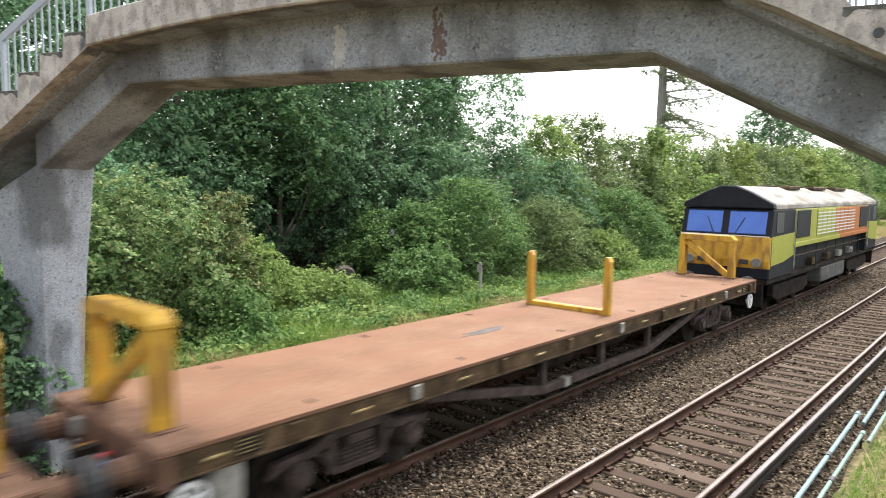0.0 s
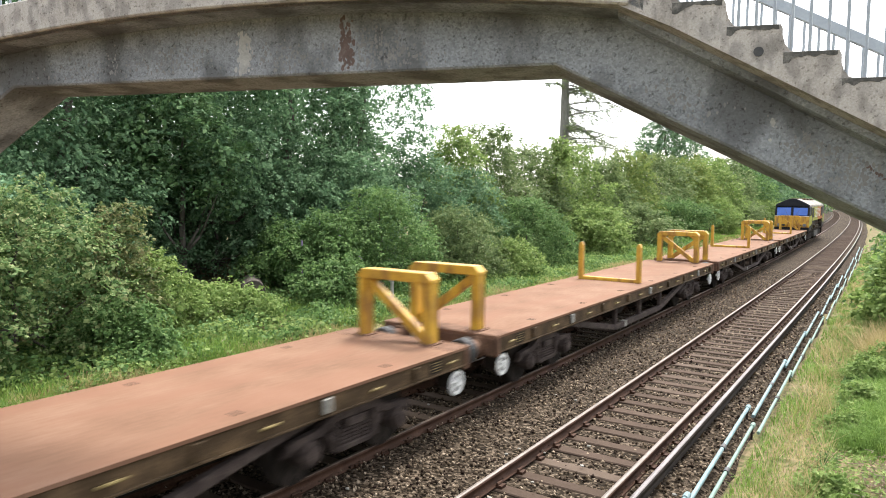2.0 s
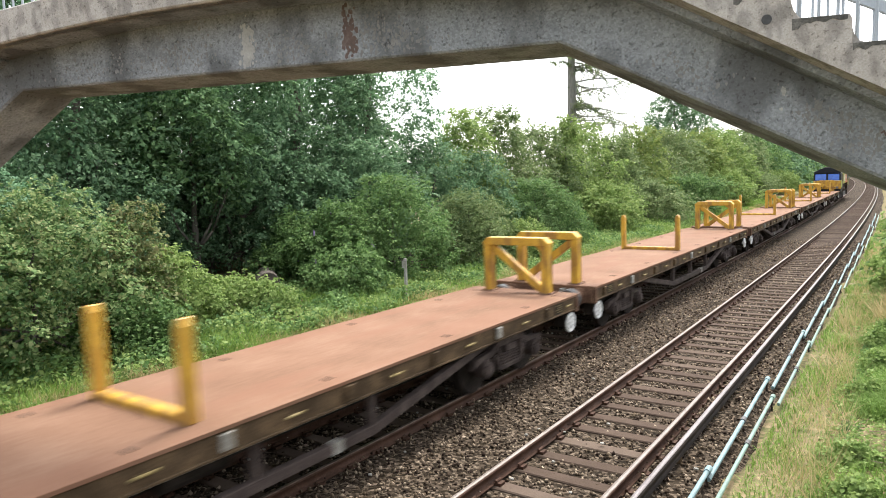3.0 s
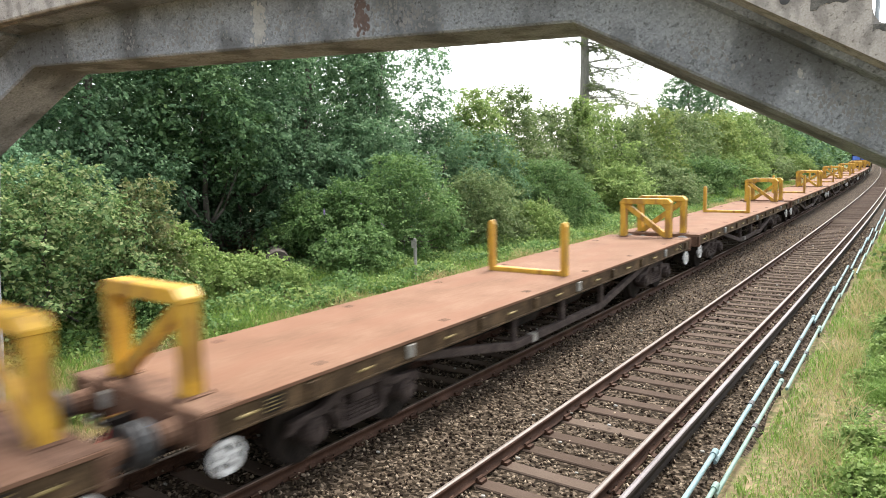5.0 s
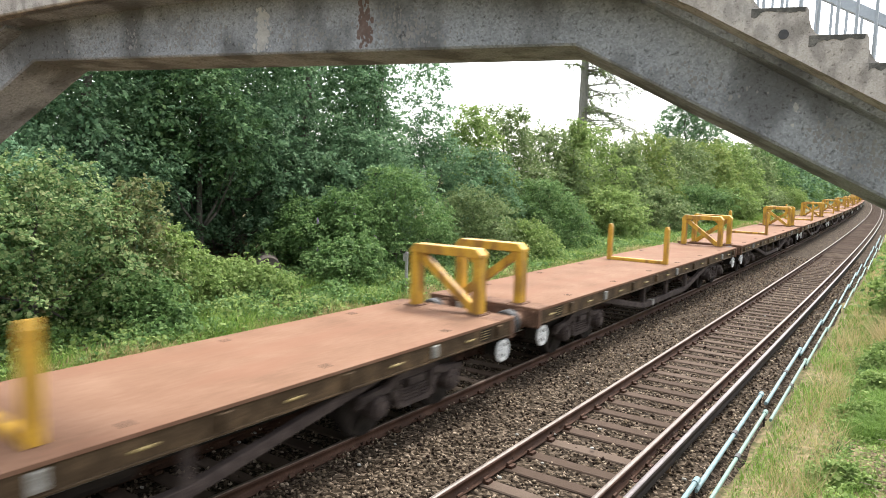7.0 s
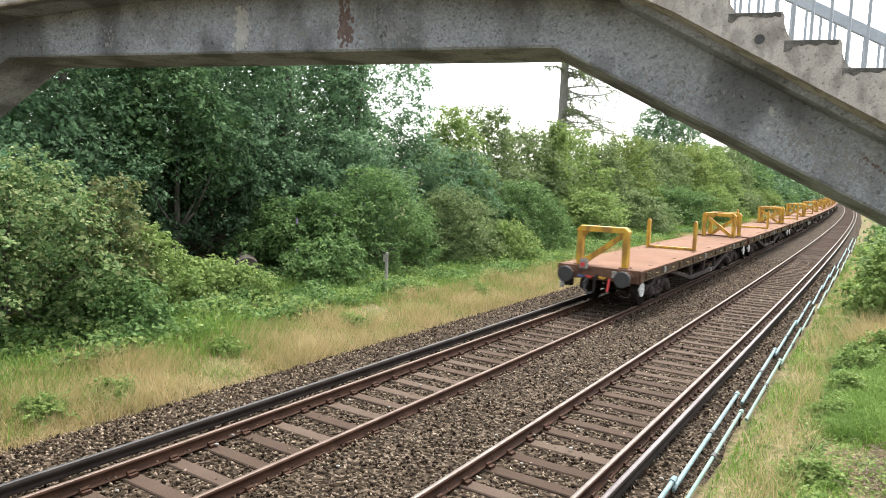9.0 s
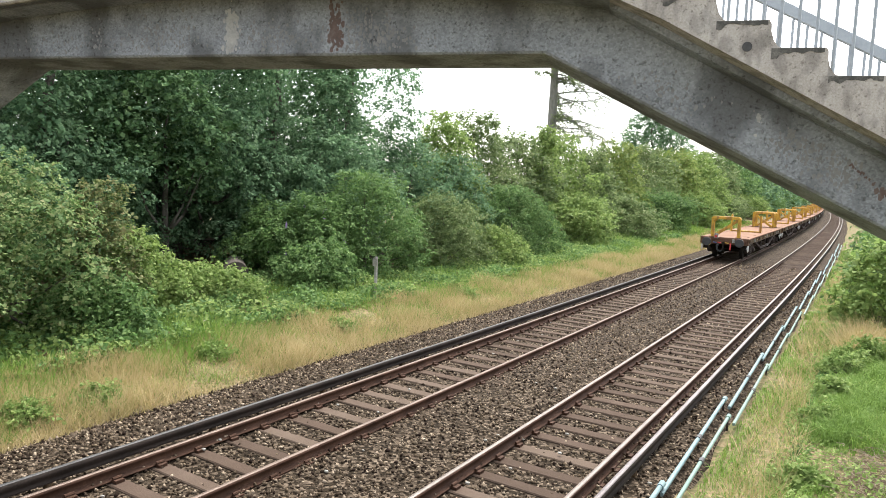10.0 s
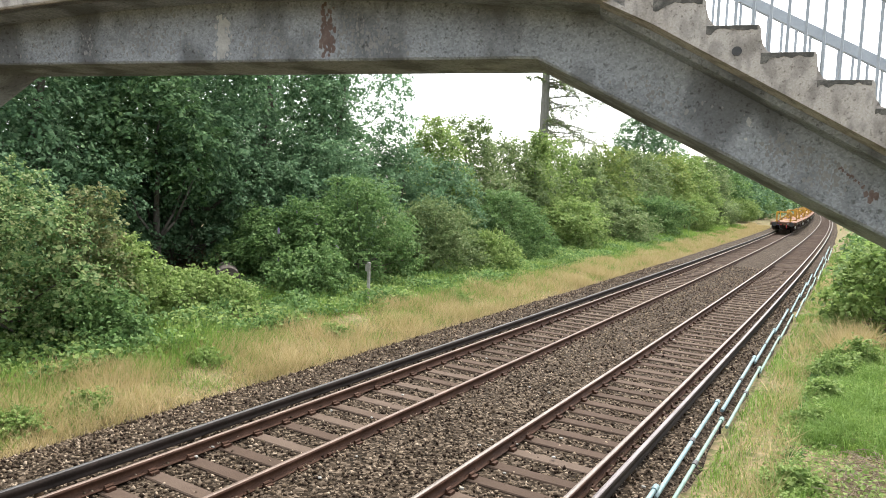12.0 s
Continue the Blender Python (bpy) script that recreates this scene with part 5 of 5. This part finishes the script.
LOGWOOD = mat("grey_brown_log", [(0.03, 0.025, 0.02), (0.065, 0.053, 0.042), (0.11, 0.09, 0.072)], 5, 0.9, bump=0.7)
p = on_line(15.4, 14.2, 0)
log = tagged(new("log"), "thick sawn grey-brown log lying among brambles", "log")
log.matrix_basis = Matrix.Translation((p.x, p.y, ground_height(15.4, 14.2) + 0.3)) @ pose(0, 0, 0, 0, 0, -38)
bm = bmesh.new()
rod(bm, (-1.3, 0, 0.02), (0.5, 0, 0), 0.36, 18, 0.38)
part("bark", bm, LOGWOOD, log, bevel=0.02)
ROCK = mat("pinkish_rock", [(0.2, 0.15, 0.12), (0.34, 0.27, 0.23), (0.45, 0.37, 0.32)], 4, 0.9, bump=0.5)
for s, off, r in ((10.8, 10.0, 0.16), (12.4, 12.6, 0.3), (13.2, 12.9, 0.24)):
    rr = random.Random(int(s * 10))
    bm = bmesh.new()
    bmesh.ops.create_icosphere(bm, subdivisions=2, radius=r)
    for v in bm.verts:
        v.co *= 1 + 0.25 * noise.noise(v.co * 4 + Vector((s, off, 0)))
        v.co.z *= 0.6
    rock = part("rock", bm, ROCK)
    p = on_line(s, off, ground_height(s, off) + r * 0.5)
    rock.matrix_basis = Matrix.Translation(p)
    tagged(rock, "pinkish grey rock half hidden in the weeds", "rock", group="rocks on the verge")

# ---- sleepers and fastenings ----
bm = bmesh.new()
prism(bm, [(-0.125, -0.36), (0.125, -0.36), (0.115, -0.175), (-0.115, -0.175)], "x", -1.25, 1.25)
sleeper_mesh = finish("sleeper", bm, SLEEPER, bevel=0.015)
bm = bmesh.new()
for sx in (-1, 1):
    for d in (-1, 1):
        x = sx * GAUGE / 2 + d * 0.1
        box(bm, x - 0.05, x + 0.05, -0.06, 0.06, -0.178, -0.135)
        rod(bm, (x - d * 0.02, -0.06, -0.12), (x - d * 0.02, 0.06, -0.12), 0.02, 6)
clip_mesh = finish("rail_clips", bm, RUST)
rng_s = random.Random(5)
for thing, off in ((near_track, 0.0), (far_track, FAR_OFF)):
    s = 0.6
    for i in range(150):
        sl = new("sleeper", sleeper_mesh)
        sl.parent = thing
        sl.matrix_basis = line_pose(s, off, rng_s.uniform(-0.006, 0.006)) @ pose(0, 0, 0, 0, 0, rng_s.uniform(-0.6, 0.6))
        if s < 45:
            c = new("rail_clips", clip_mesh)
            c.parent = sl
        s += 0.61
    bm = bmesh.new()
    while s < 330:
        m = line_pose(s, off)
        prism(bm, [(-0.125, -0.3), (0.125, -0.3), (0.115, -0.175), (-0.115, -0.175)], "x", -1.25, 1.25)
        for v in list(bm.verts)[-8:]:
            v.co = m @ v.co
        s += 0.61
    tagged(part("far_sleepers", bm, SLEEPER, thing), kind="stuff")
# insulator pots under the conductor rails
bm = bmesh.new()
rod(bm, (0, 0, -0.2), (0, 0, -0.075), 0.07, 8, 0.05)
pot = finish("insulator", bm, SILL)
for thing, off in ((near_track, -1.1), (far_track, FAR_OFF + 1.1)):
    for i in range(30):
        ob = new("insulator", pot)
        ob.parent = thing
        ob.matrix_basis = line_pose(1.8 + i * 2.44, off)

# ---- loose ballast stones ----
rng = np.random.default_rng(11)
STONES = 44000
cube = np.array([(1, 0, 0), (-1, 0, 0), (0, 1, 0), (0, -1, 0), (0, 0, 1), (0, 0, -1)], dtype=float)
octa = np.array([(0, 2, 4), (2, 1, 4), (1, 3, 4), (3, 0, 4), (2, 0, 5), (1, 2, 5), (3, 1, 5), (0, 3, 5)])
ss = 2 + 40 * rng.random(STONES) ** 1.7
oo = rng.uniform(-1.75, 7.0, STONES)
ang = ss / CURVE
inside = (np.abs(oo) < 0.72) | (np.abs(oo - FAR_OFF) < 0.72)
zz = np.where(inside, -0.195, -0.15)
zz = np.where(oo > 5.6, -0.15 - (oo - 5.6) * 0.21, zz)
zz = np.where(oo < -1.46, -0.165 - (-1.46 - oo) * 0.4, zz) + rng.uniform(-0.015, 0.018, STONES)
px, py = NEAR_X - CURVE + (CURVE - oo) * np.cos(ang), (CURVE - oo) * np.sin(ang)
for o in (0.0, FAR_OFF):  # keep the sleepers' faces mostly clear
    on = (np.abs(oo - o) < 0.74) & (np.abs(((ss - 0.6 + 0.305) % 0.61) - 0.305) < 0.14) & (rng.random(STONES) < 0.93)
    zz = np.where(on, -0.4, zz)
size = rng.uniform(0.017, 0.036, (STONES, 1, 1))
v = cube[None] * rng.uniform(0.6, 1.25, (STONES, 6, 1)) * size * rng.uniform(0.7, 1.3, (STONES, 1, 3)) + rng.normal(size=(STONES, 6, 3)) * size * 0.18
a = rng.uniform(0, math.tau, STONES)
ca, sa = np.cos(a)[:, None], np.sin(a)[:, None]
v = np.stack([v[..., 0] * ca - v[..., 1] * sa, v[..., 0] * sa + v[..., 1] * ca, v[..., 2]], -1)
v += np.stack([px, py, zz], 1)[:, None]
stones = raw("ballast_stones", v.reshape(-1, 3), (octa[None] + (np.arange(STONES) * 6)[:, None, None]).reshape(-1, 3), STONE)
tagged(stones, "loose crushed ballast stones between the rails", "ballast", kind="stuff")


bm = bmesh.new()
rr = random.Random(3)
for _ in range(90):
    p = on_line(4 + 30 * rr.random() ** 1.5, rr.uniform(-1.6, 5.6), -0.135)
    r = rr.uniform(0.014, 0.032)
    bmesh.ops.create_icosphere(bm, subdivisions=1, radius=r, matrix=Matrix.Translation(p) @ Matrix.Diagonal((1.3, 0.9, 0.7, 1)))
tagged(part("pale_chips", bm, PALE_GRIME), "pale stone chips scattered on the ballast", "ballast", kind="stuff")


# ---- what moves: the train draws away along the far track ----


def roll_wheels(thing, way):
    """Every wheelset turns as far as its rim has rolled."""
    for ob in thing.children_recursive:
        if ob.name.startswith("wheelset"):
            x, y, r = ob.location
            walk(ob, [(i / FPS, pose(x, y, r, -way * math.degrees(SPEED * i / FPS / r))) for i in range(12 * FPS + 1)])


def motions():
    times = [0.5 * i for i in range(25)]
    walk(loco, [(t, line_pose(HEAD_AT + SPEED * t + LOCO / 2, FAR_OFF)) for t in times])
    for i, wagon in enumerate(wagons):
        back = pose(0, 0, 0, 0, 0, 180 if i in TURNED else 0)
        walk(wagon, [(t, line_pose(HEAD_AT + SPEED * t - PITCH * (i + 0.5), FAR_OFF) @ back) for t in times])
        roll_wheels(wagon, -1 if i in TURNED else 1)
    roll_wheels(loco, 1)


motions()
